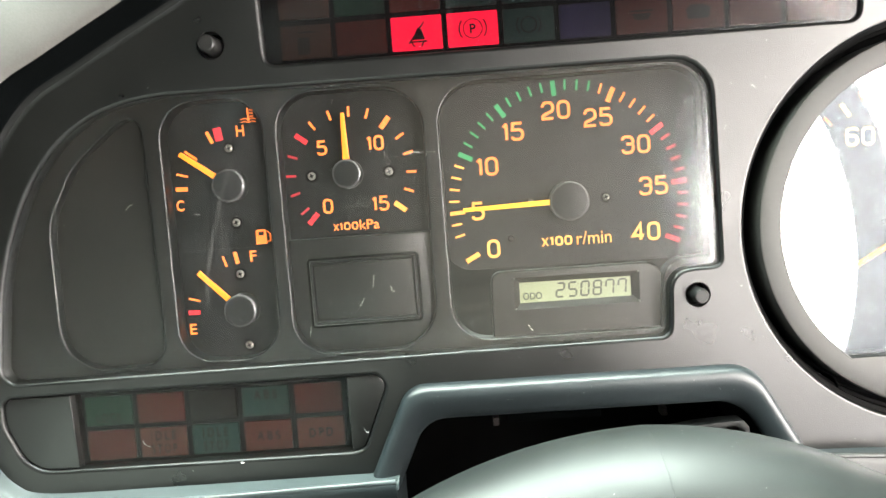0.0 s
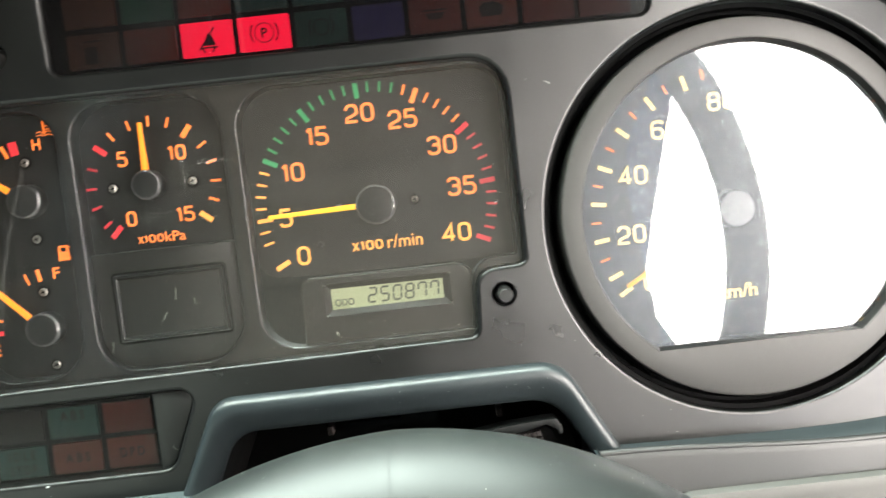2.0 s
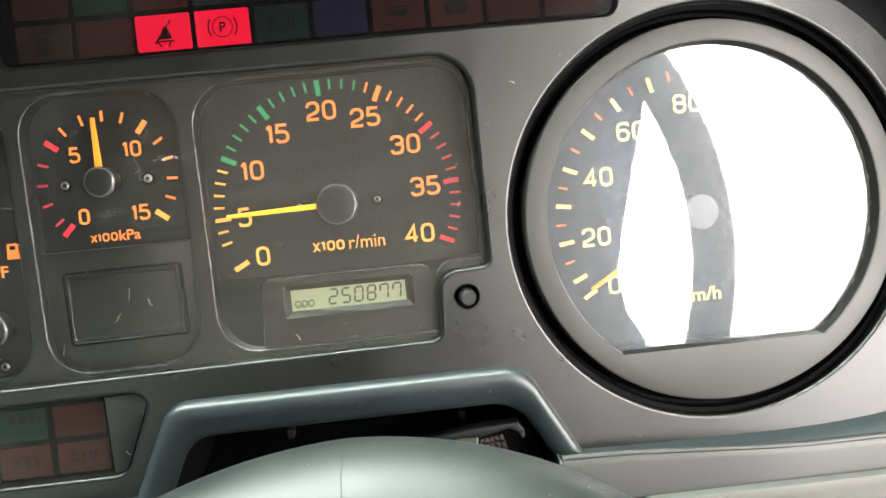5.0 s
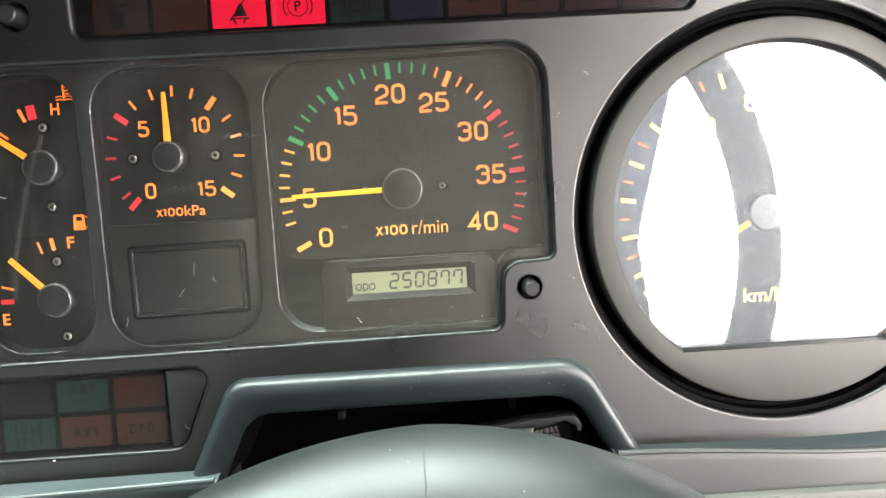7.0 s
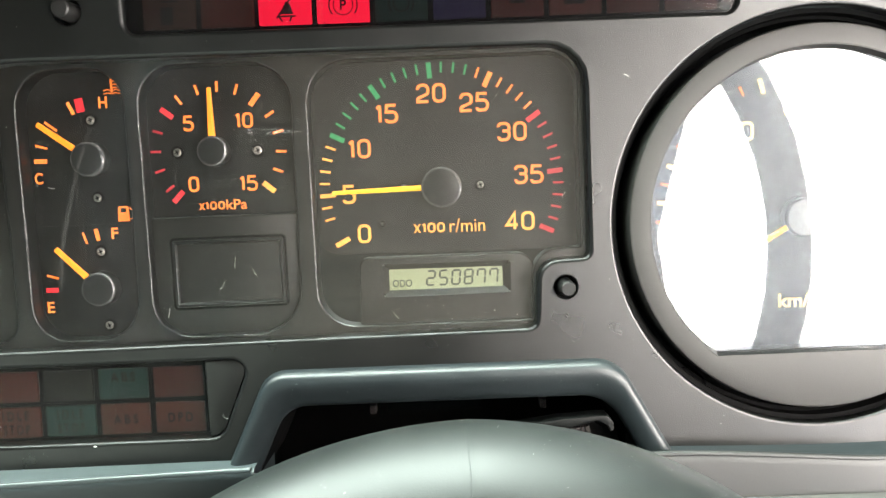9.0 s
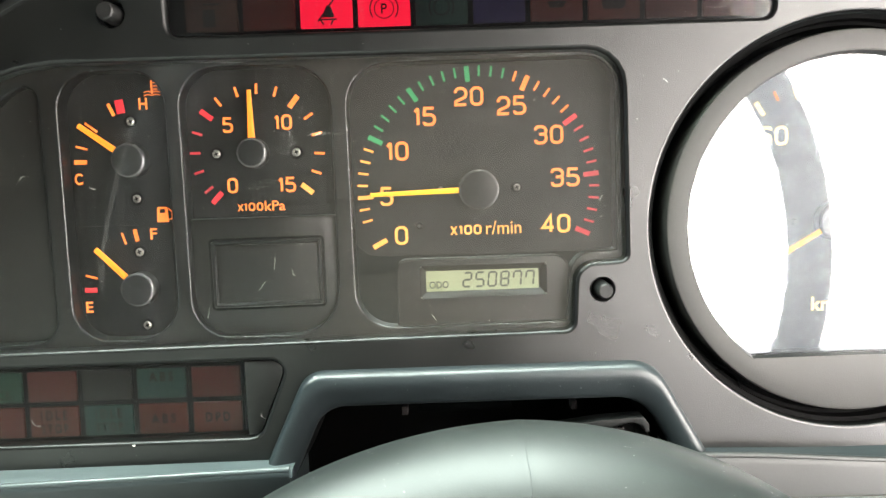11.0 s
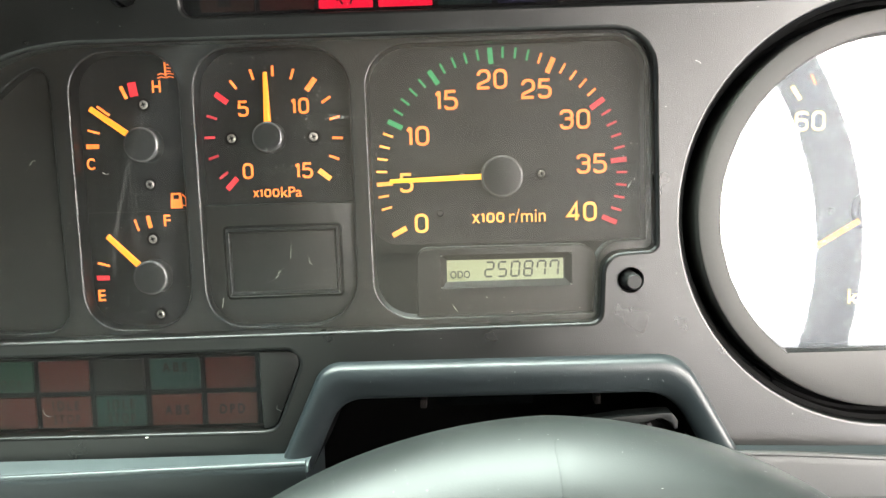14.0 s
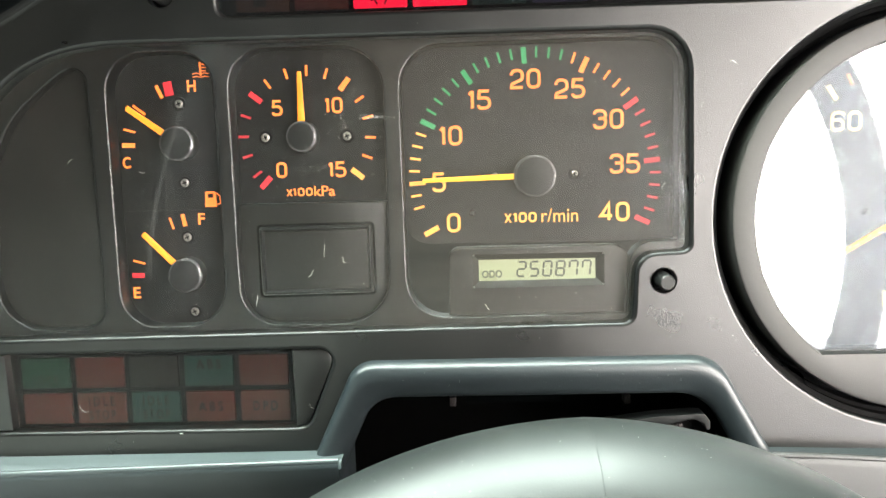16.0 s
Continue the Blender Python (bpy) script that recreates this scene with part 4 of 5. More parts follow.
for word, x, z in (("0", 19.2, 32.5), ("5", 14.0, 48.0), ("10", 18.8, 65.4), ("15", 29.9, 78.4), ("20", 47.2, 85.6), ("25", 63.7, 81.6), ("30", 77.9, 69.9), ("35", 84.0, 53.2), ("40", 80.0, 35.2)):
    numeral(word, x, z, 7.4, TY, AMBER if word in ("0", "5", "40") else ORANGE, tach, 5.2, 1.12, 1.0)
lettering("unit", "x", 39.9, 33.7, 3.4, TY, AMBER, tach, 2.9, 0.01)
numeral("100", 46.2, 33.9, 3.9, TY, AMBER, tach, 3.1, 0.78, 0.6)
lettering("unit", "r/min", 59.4, 34.4, 5.2, TY, AMBER, tach, 13.8, 0.0)
pointer(tach, 49.9, 49.7, 181.3, 7.0, 41.8, 2.1, 1.5, 9.9, NEEDLE_Y)
hub(tach, 49.9, 49.5, 7.8, 8.0, DY)
screw(tach, 35.2, 50.0, DY, 1.2)
screw(tach, 65.0, 49.9, DY, 1.4)
bm = bmesh.new()
lathe(bm, 26.4, 36.1, [(0, DY - 0.9), (0.9, DY - 0.8), (1.3, DY - 0.2), (1.3, DY + 0.1)], 16)
part("stop_pin", bm, HUBCAP, tach)

# ---------------------------------------------------------------- odometer
odo = thing("odometer_display", (52, 12, -4), "pale green liquid crystal odometer in a black frame", "display")
bm = bmesh.new()
OY = 10.0
ofr = rpoly([(16.6, -4.2, 1), (84, -3.7, 1.5), (85.0, 23.4, 7), (17.2, 23.4, 4)], 7)
win = rpoly([(26.0, 7.8, 0.6), (75.4, 8.0, 0.6), (75.4, 20.4, 0.6), (26.0, 20.6, 0.6)], 3)
sweep(bm, ofr, [(0, DY), (0, OY + 0.6), (-0.6, OY)])
fill(bm, [offset(ofr, -0.6), win], OY)
sweep(bm, win, [(0, OY), (-2.4, OY + 2.6)])
part("frame", bm, MASK, odo)
bm = bmesh.new()
block(bm, rpoly([(27.9, 9.3, 0), (72.4, 9.5, 0), (72.4, 19.0, 0), (27.9, 19.0, 0)]), 12.5, 13.2)
part("lcd_panel", bm, LCD, odo, "pale green glowing display")
lettering("word", "ODO", 33.3, 12.7, 2.9, 12.38, LCDINK, odo, 7.6)
SEG = {"0": "abcdef", "2": "abged", "5": "afgcd", "7": "afbc", "8": "abcdefg"}
for i, ch in enumerate("250877"):
    x, z, w, h, sl = 42.7 + i * 4.9, 11.65, 3.0, 5.5, 0.10
    at = {"a": ((0.12, 1), (0.88, 1)), "d": ((0.12, 0), (0.88, 0)), "g": ((0.12, .5), (0.88, .5)), "f": ((0, .56), (0, .94)), "e": ((0, .06), (0, .44)), "b": ((1, .56), (1, .94)), "c": ((1, .06), (1, .44))}
    bm = bmesh.new()
    for s in SEG[ch]:
        (u0, v0), (u1, v1) = at[s]
        p0, p1 = Vector((x + u0 * w + sl * v0 * h, z + v0 * h)), Vector((x + u1 * w + sl * v1 * h, z + v1 * h))
        d = (p1 - p0).normalized()
        nrm = Vector((-d.y, d.x)) * 0.38
        block(bm, [tuple(p0 - nrm), tuple(p1 - nrm), tuple(p1 + d * 0.2), tuple(p1 + nrm), tuple(p0 + nrm), tuple(p0 - d * 0.2)], 12.36, 12.45)
    part("digit", bm, LCDINK, odo)

# ---------------------------------------------------------------- speedometer
speed = thing("speedometer", (SPC[0], 10, SPC[1] - 72), "round speedometer, needle at rest, glare on its glass", "gauge")
GR, CH = 62.8, -17.2
a_ch = math.degrees(math.asin((SPC[1] - CH) / GR))
GLASS_OUT = circle(*SPC, GR, 72, -a_ch, 180 + a_ch)
bm = bmesh.new()
outer_b = circle(*SPC, 71.7, 96)
arc_out = [(SPC[0] + (x - SPC[0]) * (1 + 1.0 / GR), SPC[1] + (z - SPC[1]) * (1 + 1.0 / GR)) for x, z in GLASS_OUT]
lo_l, lo_r = (arc_out[-1][0] + 0.5, CH - 0.5), (arc_out[0][0] - 0.5, CH - 0.5)
fill(bm, [offset(outer_b, -1.2), arc_out + [lo_l, lo_r]], -0.4)
sweep(bm, outer_b, [(0, 20), (0, 0.8), (-0.4, -0.1), (-1.2, -0.4)])
arc_in = [(SPC[0] + (x - SPC[0]) * (1 + 0.75 / GR), SPC[1] + (z - SPC[1]) * (1 + 0.75 / GR)) for x, z in GLASS_OUT]
bridge(bm, ring(bm, arc_out, -0.4), ring(bm, arc_in, -0.1), False)
part("bezel", bm, BEZEL, speed, "matt grey bezel ring", 40)
bm = bmesh.new()
bridge(bm, ring(bm, arc_in, -0.1), ring(bm, GLASS_OUT, 3.6), False)
sill = [bm.verts.new((x * MM, y * MM, 1 + z * MM)) for x, z, y in ((arc_out[-1][0], arc_out[-1][1], -0.4), (lo_l[0], lo_l[1], -0.4), (lo_r[0], lo_r[1], -0.4), (arc_out[0][0], arc_out[0][1], -0.4), (GLASS_OUT[0][0], GLASS_OUT[0][1] - 0.1, 3.5), (GLASS_OUT[-1][0], GLASS_OUT[-1][1] - 0.1, 3.5))]
bm.faces.new(sill[1:3] + sill[4:6])
bm.faces.new((sill[0], sill[1], sill[5]))
bm.faces.new((sill[2], sill[3], sill[4]))
part("inner_ring", bm, RUBBER, speed, "dark inner ring")
bm = bmesh.new()
bridge(bm, ring(bm, circle(*SPC, GR + 1.3, 72, -a_ch, 180 + a_ch), -0.43), ring(bm, circle(*SPC, GR + 0.9, 72, -a_ch, 180 + a_ch), -0.36), False)
part("bezel_groove", bm, HUBCAP, speed, "fine dark line round the glass")
bm = bmesh.new()
block(bm, offset(GLASS_OUT, 0.4), 3.6, 4.8)
part("glass", bm, GLASS, speed, "clear glass mirroring the bright window")
bm = bmesh.new()
SY = 18.0
block(bm, offset(GLASS_OUT, 2.5), SY, SY + 1)
sweep(bm, GLASS_OUT, [(0.1, 5.2), (1.5, SY + 0.2)])
part("dial_face", bm, DIAL, speed)
DC = (190.6, 32.5)
ang = {0: 212.5, 10: 204.4, 20: 188.0, 30: 172.3, 40: 157.0, 50: 139.9, 60: 122.9, 70: 106.1}
for v in range(80, 181, 10):
    ang[v] = 89.2 - (v - 80) * 1.68
PALE = material("ink_pale_amber", (0.85, 0.62, 0.22), 0.6, emit=0.5, emit_colour=(1.0, 0.64, 0.2), vary=0.06)
keys = sorted(ang)
for v in keys:
    if v <= 160:
        tick(speed, *DC, ang[v], 50.4, 56.4, 1.7, SY - 0.13, PALE)
for a, b in zip(keys, keys[1:]):
    if 10 <= a < 160:
        tick(speed, *DC, (ang[a] + ang[b]) / 2, 52.6, 56.4, 0.8, SY - 0.13, ORANGE)
for v, x, z in ((0, 155.5, 6.7), (20, 149.7, 26.5), (40, 152.4, 49.8), (60, 166.9, 66.7), (80, 190.2, 75.5), (100, 212.6, 65.7), (120, 226.5, 50.6), (140, 228.0, 27.5), (160, 217.2, 4.4)):
    numeral(str(v), x, z, 7.6, SY - 0.13, PALE, speed, 5.3, 1.15, 1.0)
lettering("unit", "km/h", 190.3, -0.7, 5.6, SY - 0.13, PALE, speed, 15.8)
pointer(speed, *DC, 210.2, 6.5, 52.5, 2.0, 1.5, 13.6, NEEDLE_Y)
hub(speed, *DC, 7.6, 12.0, SY, PALECAP)
screw(speed, 175.4, 32.5, SY, 1.3)
screw(speed, 205.4, 32.8, SY, 1.3)

# ---------------------------------------------------------------- warning lamps
def lamp_cell(parent, x0, z0, w, h, y, mat, label="", name="lamp"):
    bm = bmesh.new()
    block(bm, rpoly([(x0, z0, 0.4), (x0 + w, z0, 0.4), (x0 + w, z0 + h, 0.4), (x0, z0 + h, 0.4)], 2), y, y + 1.2, 0.2)
    return part(name, bm, mat, parent, label)


upper = thing("warning_lamp_panel", (47, 3, 109), "upper warning lamp strip, two lamps glowing red", "warning lights", "warning lamp panels")
bm = bmesh.new()
block(bm, offset(TOP_OUT, 0.8), 4.6, 6.4)
part("backing", bm, BLACK, upper)
bm = bmesh.new()
block(bm, offset(TOP_OUT, 0.3), 1.6, 2.4)
part("smoked_lens", bm, SMOKE, upper)
ROW1 = ["brown", "red", "lit", "lit", "teal", "blue", "red", "rust", "red", "red"]
ROW2 = ["brown", "green", "red", "teal", "teal", "brown", "teal", "red", "red", "red"]
LW, LP, LY = 19.2, 21.25, 3.4
cells = {}
for row, names in enumerate((ROW1, ROW2)):
    for i, c in enumerate(names):
        x0, z0 = -14.4 + (i - 2) * LP, 110.9 + row * 15.0
        cells[row, i] = lamp_cell(upper, x0, z0, LW, 12.6, 2.7 if c == "lit" else LY, LAMP_ON if c == "lit" else CELL[c], "lamp glowing red" if c == "lit" else "")

SX = LY - 0.1
# seat belt sign: strap, lap belt and seat only
bx, bz, by = -4.6, 117.0, 2.62
def sign(parent, pts, y, mat=SYMBOL, name="sign"):
    bm = bmesh.new()
    if area2(pts) < 0:
        pts = pts[::-1]
    block(bm, pts, y, y + 0.06)
    return part(name, bm, mat, parent)
c = cells[0, 2]
sign(c, [(bx - 2.2, bz - 2.4), (bx + 2.9, bz - 2.4), (bx + 1.6, bz + 1.4), (bx + 0.2, bz + 2.2)], by)
sign(c, [(bx - 3.6, bz - 3.6), (bx - 3.1, bz - 4.0), (bx + 3.0, bz + 4.0), (bx + 2.6, bz + 4.4)], by - 0.07)
bar(c, bx - 2.4, bz - 3.2, bx - 1.2, bz - 5.0, 0.6, by, SYMBOL, "sign")
bar(c, bx + 1.4, bz - 5.0, bx + 2.2, bz - 3.2, 0.6, by, SYMBOL, "sign")
bar(c, bx - 2.6, bz - 3.1, bx + 3.6, bz - 3.1, 0.6, by, SYMBOL, "sign")
# parking brake sign
def brake_sign(c, px, pz, y, letter):
    bm = bmesh.new()
    lathe(bm, px, pz, [(3.4, y), (3.75, y)], 32)
    part("sign_ring", bm, SYMBOL, c)
    for s in (0, 180):
        bm = bmesh.new()
        lathe(bm, px, pz, [(4.9, y), (5.4, y)], 14, -38 + s, 38 + s)
        part("sign_arc", bm, SYMBOL, c)
    if letter:
        lettering("sign_letter", letter, px, pz, 3.6, y, SYMBOL, c, 2.3)
brake_sign(cells[0, 3], 16.5, 117.2, 2.6, "P")
FAINT = material("sign_faint", (0.035, 0.035, 0.035), 0.6)
def faint_ring(c, x, z):
    bm = bmesh.new()
    lathe(bm, x, z, [(2.6, SX), (3.2, SX)], 24)
    part("sign_ring", bm, FAINT, c)
    for s in (0, 180):
        bm = bmesh.new()
        lathe(bm, x, z, [(4.2, SX), (4.8, SX)], 12, -40 + s, 40 + s)
        part("sign_arc", bm, FAINT, c)
cx0 = lambda i: -14.4 + (i - 2) * LP + LW / 2
faint_ring(cells[0, 4], cx0(4), 117.2)
faint_ring(cells[1, 5], cx0(5), 132.2)
# engine sign
ex, ez = cx0(7), 117.0
sign(cells[0, 7], [(ex - 4, ez - 2.4), (ex + 3.2, ez - 2.4), (ex + 4.4, ez - 0.6), (ex + 4.4, ez + 1.6), (ex + 1.6, ez + 2.8), (ex - 3, ez + 2.8), (ex - 4.6, ez + 1)], SX, FAINT)
ex = cx0(0)
sign(cells[0, 0], [(ex - 3.2, ez - 4.5), (ex + 1.4, ez - 4.5), (ex + 1.4, ez + 1.8), (ex - 3.2, ez + 1.8)], SX, FAINT)
bar(cells[0, 0], ex - 3, ez + 3.8, ex + 3.2, ez + 3.8, 0.6, SX, FAINT, "sign")
ex = cx0(6)
sign(cells[0, 6], [(ex - 3.6, ez + 1.0), (ex + 3.6, ez + 1.0), (ex + 2.4, ez - 1.4), (ex - 2.4, ez - 1.4)], SX, FAINT)
bar(cells[0, 6], ex - 4.4, ez + 2.0, ex + 4.4, ez + 2.0, 0.6, SX, FAINT, "sign")

lower = thing("warning_lamp_panel", (-97, 8, -42), "lower warning lamp strip, all its lamps unlit", "warning lights", "warning lamp panels")
CYL = 7.8
bm = bmesh.new()
block(bm, offset(LOW_OUT, 0.8), CYL + 1.6, CYL + 3)
part("backing", bm, BLACK, lower)
bm = bmesh.new()
block(bm, rpoly([(-178.2, -24, 12), (-170, -42.0, 14), (-150.6, -42.2, 0.4), (-151.6, -12.6, 0.4), (-178.2, -12.6, 4)], 6), 1.2, CYL + 1.5, 0.6)
part("end_cap", bm, FASCIA, lower)
bm = bmesh.new()
block(bm, rpoly([(-41.6, -42.0, 0.4), (-36.7, -41.3, 5.4), (-24.9, -12.4, 4.6), (-42.2, -12.5, 0.4)], 6), 1.2, CYL + 1.5, 0.6)
part("end_cap", bm, FASCIA, lower)
bm = bmesh.new()
block(bm, rpoly([(-150.4, -42.1, 0.3), (-41.8, -41.9, 0.3), (-42.4, -12.6, 0.3), (-151.4, -12.6, 0.3)], 2), 4.6, 5.6)
part("smoked_lens", bm, SMOKE_LOW, lower)
LROW = [["red", "rust", "teal", "rust", "rust"], ["green", "red", "black", "teal", "red"]]
WORDS = [[("",), ("IDLE", "STOP"), ("IDLE", "STOP"), ("ABS",), ("DPD",)], [("", "LOCK"), ("",), ("",), ("ABS", ""), ("",)]]
INK = material("lamp_print", (0.035, 0.028, 0.026), 0.6)
for r in range(2):
    for i in range(5):
        x0, z0 = -149.6 + i * 21.3, -41.6 + r * 14.0
        c = lamp_cell(lower, x0, z0, 18.8, 11.8, CYL, CELL[LROW[r][i]])
        wl = WORDS[r][i]
        for j, wd in enumerate(wl):
            if wd:
                zc = z0 + (5.9 if len(wl) == 1 else (8.6, 3.2)[j])
                lettering("lamp_word", wd, x0 + 9.5, zc, 3.9, CYL - 0.08, INK, c, 10.4 if len(wd) > 3 else 9.6, 0.03, "", 1.5)

# ---------------------------------------------------------------- steering wheel and column
wheel = thing("steering_wheel", (54, -150, -130), "grey plastic steering wheel boss with a moulded seam, under the instruments", "steering wheel")
HC = (53.9, -138.9)
HR, HS = 125.1, 30.0      # greatest radius and the rounding of the shoulder
HP = [(0, -127), (40, -125.8), (68, -123.4), (88, -121.0), (97, -119.8)] + [(HR - HS + HS * math.cos(radians(a)), -90.3 - HS * math.sin(radians(a))) for a in range(72, -61, -8)] + [(95, -62)]
bm = bmesh.new()
sm = smooth_path(HP, 4)
lathe(bm, *HC, sm, 160)
def on_cover(x, z):
    """The turned shape drawn out sideways; the two half shells meet in a slight ridge on top."""
    dx, dz = x - HC[0], z - HC[1]
    rr = math.hypot(dx, dz)
    if rr > 40 and dz > 0:
        lift = 2.6 * max(0.0, 1 - abs(math.degrees(math.atan2(dx, dz))) / 34) * min(1.0, (rr - 40) / 30)
        dx, dz = dx * (1.12 if dx < 0 else 1.05) * (1 + lift / rr), dz * (1 + lift / rr)
    return HC[0] + dx, HC[1] + dz


for v in bm.verts:
    x, z = on_cover(v.co.x / MM, (v.co.z - 1) / MM)
    v.co.x, v.co.z = x * MM, 1 + z * MM
part("hub_cover", bm, COVER, wheel, "satin grey-green plastic hub cover", 80)
bm = bmesh.new()
pts = []
for r, y in sm[12:-5]:
    pts.append((HC[0] * MM + 0.0001 * math.sin(y * 0.5), y * MM, 1 + (HC[1] + r + 2.35) * MM))
tube(bm, pts, [0.00028] * len(pts), 8)
part("seam", bm, COVER, wheel, "raised moulding seam")
bm = bmesh.new()
rc = Vector((0.054, -0.192, 1.0))
lathe(bm, 54.0, 0.0, [(216 + 13.3 * math.cos(radians(a)), -192 + 13.3 * math.sin(radians(a))) for a in range(0, 361, 20)], 96)
part("rim", bm, WHEELRIM, wheel, "dark round wheel rim")
for a in (-38, -142):
    c, s = math.cos(radians(a)), math.sin(radians(a))
    bm = bmesh.new()
    p0 = Vector((HC[0] * MM + 0.10 * c, -0.110, 1 + HC[1] * MM + 0.10 * s))
    p1 = rc + Vector((0.213 * math.cos(radians(a - (6 if a > -90 else -6))), 0.0, 0.213 * math.sin(radians(a - (6 if a > -90 else -6)))))
    tube(bm, [p0, p0.lerp(p1, 0.5), p1], [0.014, 0.012, 0.012], 10)
    part("spoke", bm, WHEELRIM, wheel)
bm = bmesh.new()
tube(bm, [(0.0535, -0.080, 0.885), (0.0535, 0.0, 0.880), (0.0535, 0.05, 0.878)], 0.040, 24)
part("column_tube", bm, BLACK, wheel)

# ---------------------------------------------------------------- control stalk seen in the column opening
stalk = thing("control_stalk", (100, 3, -60), "dark control stalk with a pale ribbed grip beside the column", "stalk")
LEAF = material("column_plate", (0.055, 0.062, 0.052), 0.42, spec=0.5, grain=0.2, vary=0.2, wear=0.1)
SHROUD = material("stalk_shroud", (0.003, 0.0036, 0.0036), 0.5, spec=0.2, grain=0.2)
MESHGREY = material("lamp_mesh", (0.030, 0.026, 0.025), 0.5)
PLATE = material("brown_plate", (0.016, 0.013, 0.011), 0.6)
bm = bmesh.new()
block(bm, rpoly([(74.9, -44.6, 0.3), (80.2, -43.6, 0.3), (87.6, -43.3, 0.3), (94.2, -43.7, 0.3), (93.6, -50.3, 0.3), (74.5, -47.0, 0.3)], 3), 3.0, 8.0, 0.5)
part("grip", bm, LEAF, stalk, "pale grey-green grip")
bm = bmesh.new()
block(bm, rpoly([(73.3, -41.8, 0.3), (91.9, -39.4, 0.3), (105.9, -38.6, 0.3), (109.5, -38.7, 0.3), (111.4, -41.3, 0.3), (111.5, -44.3, 0.3), (110.2, -44.7, 0.3), (109.3, -42.4, 0.3), (105.6, -40.4, 0.3), (95.0, -42.6, 0.3), (87.7, -42.3, 0.3), (80.4, -42.7, 0.3), (73.9, -42.8, 0.3)], 3), -2.0, 6.0, 0.3)
part("bracket", bm, SHROUD, stalk, "bent dark shroud with a worn tip")
# black sheet stands in for the dark behind the ribs
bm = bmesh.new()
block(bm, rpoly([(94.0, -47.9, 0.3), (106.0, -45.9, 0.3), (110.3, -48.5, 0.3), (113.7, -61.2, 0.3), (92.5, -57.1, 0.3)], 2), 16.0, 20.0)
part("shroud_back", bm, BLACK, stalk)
# small grid of the ribbed grip
Q = [Vector((95.0, -46.6)), Vector((104.2, -45.2)), Vector((107.4, -57.1)), Vector((93.9, -53.3))]
for r in range(4):
    for c in range(5):
        cs = []
        for u, v in ((c + 0.12, r + 0.12), (c + 0.88, r + 0.12), (c + 0.88, r + 0.88), (c + 0.12, r + 0.88)):
            p = Q[0].lerp(Q[1], u / 5).lerp(Q[3].lerp(Q[2], u / 5), v / 4)
            cs.append((p.x, p.y, 0.15))
        bm = bmesh.new()
        block(bm, rpoly(cs, 2), 8.0, 10.0, 0.2)
        part("rib", bm, MESHGREY, stalk)
bm = bmesh.new()
block(bm, rpoly([(108.4, -47.4, 0.3), (116.5, -48.6, 0.3), (119.2, -54.3, 0.3), (123.9, -70.8, 0.3), (108.4, -67.8, 0.3)], 2), 30.0, 33.0, 0.3)
part("back_plate", bm, PLATE, stalk, "dull brown plate behind the grip")
bm = bmesh.new()
tube(bm, [(0.090, 0.006, 0.952), (0.078, 0.010, 0.930), (0.064, 0.014, 0.90)], 0.004, 10)
part("arm", bm, SHADEBLACK, stalk)
CONNECT = material("connector_brown", (0.012, 0.008, 0.007), 0.5)
clip = thing("wire_connector", (91, 46, -47), "small brown wire connector under the panel", "connector")
bm = bmesh.new()
block(bm, rpoly([(89.9, -49.4, 0.3), (92.5, -49.4, 0.3), (92.5, -45.6, 0.3), (89.9, -45.6, 0.3)], 2), 46, 52, 0.3)
part("housing", bm, CONNECT, clip)
for i in range(2):
    bm = bmesh.new()
    block(bm, rpoly([(90.1 + i * 1.3, -48.6, 0.1), (90.9 + i * 1.3, -48.6, 0.1), (90.9 + i * 1.3, -46.6, 0.1), (90.1 + i * 1.3, -46.6, 0.1)], 2), 45.7, 46.2)
    part("terminal", bm, CONNECT, clip)
copy_thing(clip, PANEL @ Matrix.Translation((0.016, 0.046, 1 - 0.0470)))

# ---------------------------------------------------------------- scratches, lint and dust on the panel
def scuff_material(name, strength, scale, low, high, colour=(0.7, 0.7, 0.66), stretch=(1, 1, 1)):
    m = bpy.data.materials.new(name)
    m.use_nodes = True
    nt = m.node_tree
    n, l = nt.nodes, nt.links
    n.remove(n["Principled BSDF"])
    tr, df, mx = n.new("ShaderNodeBsdfTransparent"), n.new("ShaderNodeBsdfDiffuse"), n.new("ShaderNodeMixShader")
    df.inputs["Color"].default_value = (*colour, 1)
    tc, mp, nz, mr = n.new("ShaderNodeTexCoord"), n.new("ShaderNodeMapping"), n.new("ShaderNodeTexNoise"), n.new("ShaderNodeMapRange")
    mp.inputs["Scale"].default_value = stretch
    nz.inputs["Scale"].default_value, nz.inputs["Detail"].default_value, nz.inputs["Roughness"].default_value = scale, 8.0, 0.72
    mr.inputs["From Min"].default_value, mr.inputs["From Max"].default_value, mr.inputs["To Max"].default_value = low, high, strength
    l.new(tc.outputs["Object"], mp.inputs["Vector"])
    l.new(mp.outputs["Vector"], nz.inputs["Vector"])
    l.new(nz.outputs["Fac"], mr.inputs["Value"])
    l.new(mr.outputs["Result"], mx.inputs["Fac"])
    l.new(tr.outputs[0], mx.inputs[1])
    l.new(df.outputs[0], mx.inputs[2])
    l.new(mx.outputs[0], n["Material Output"].inputs["Surface"])
    return m


HAIRLINE = scuff_material("hairline", 0.018, 60.0, 0.25, 0.60)


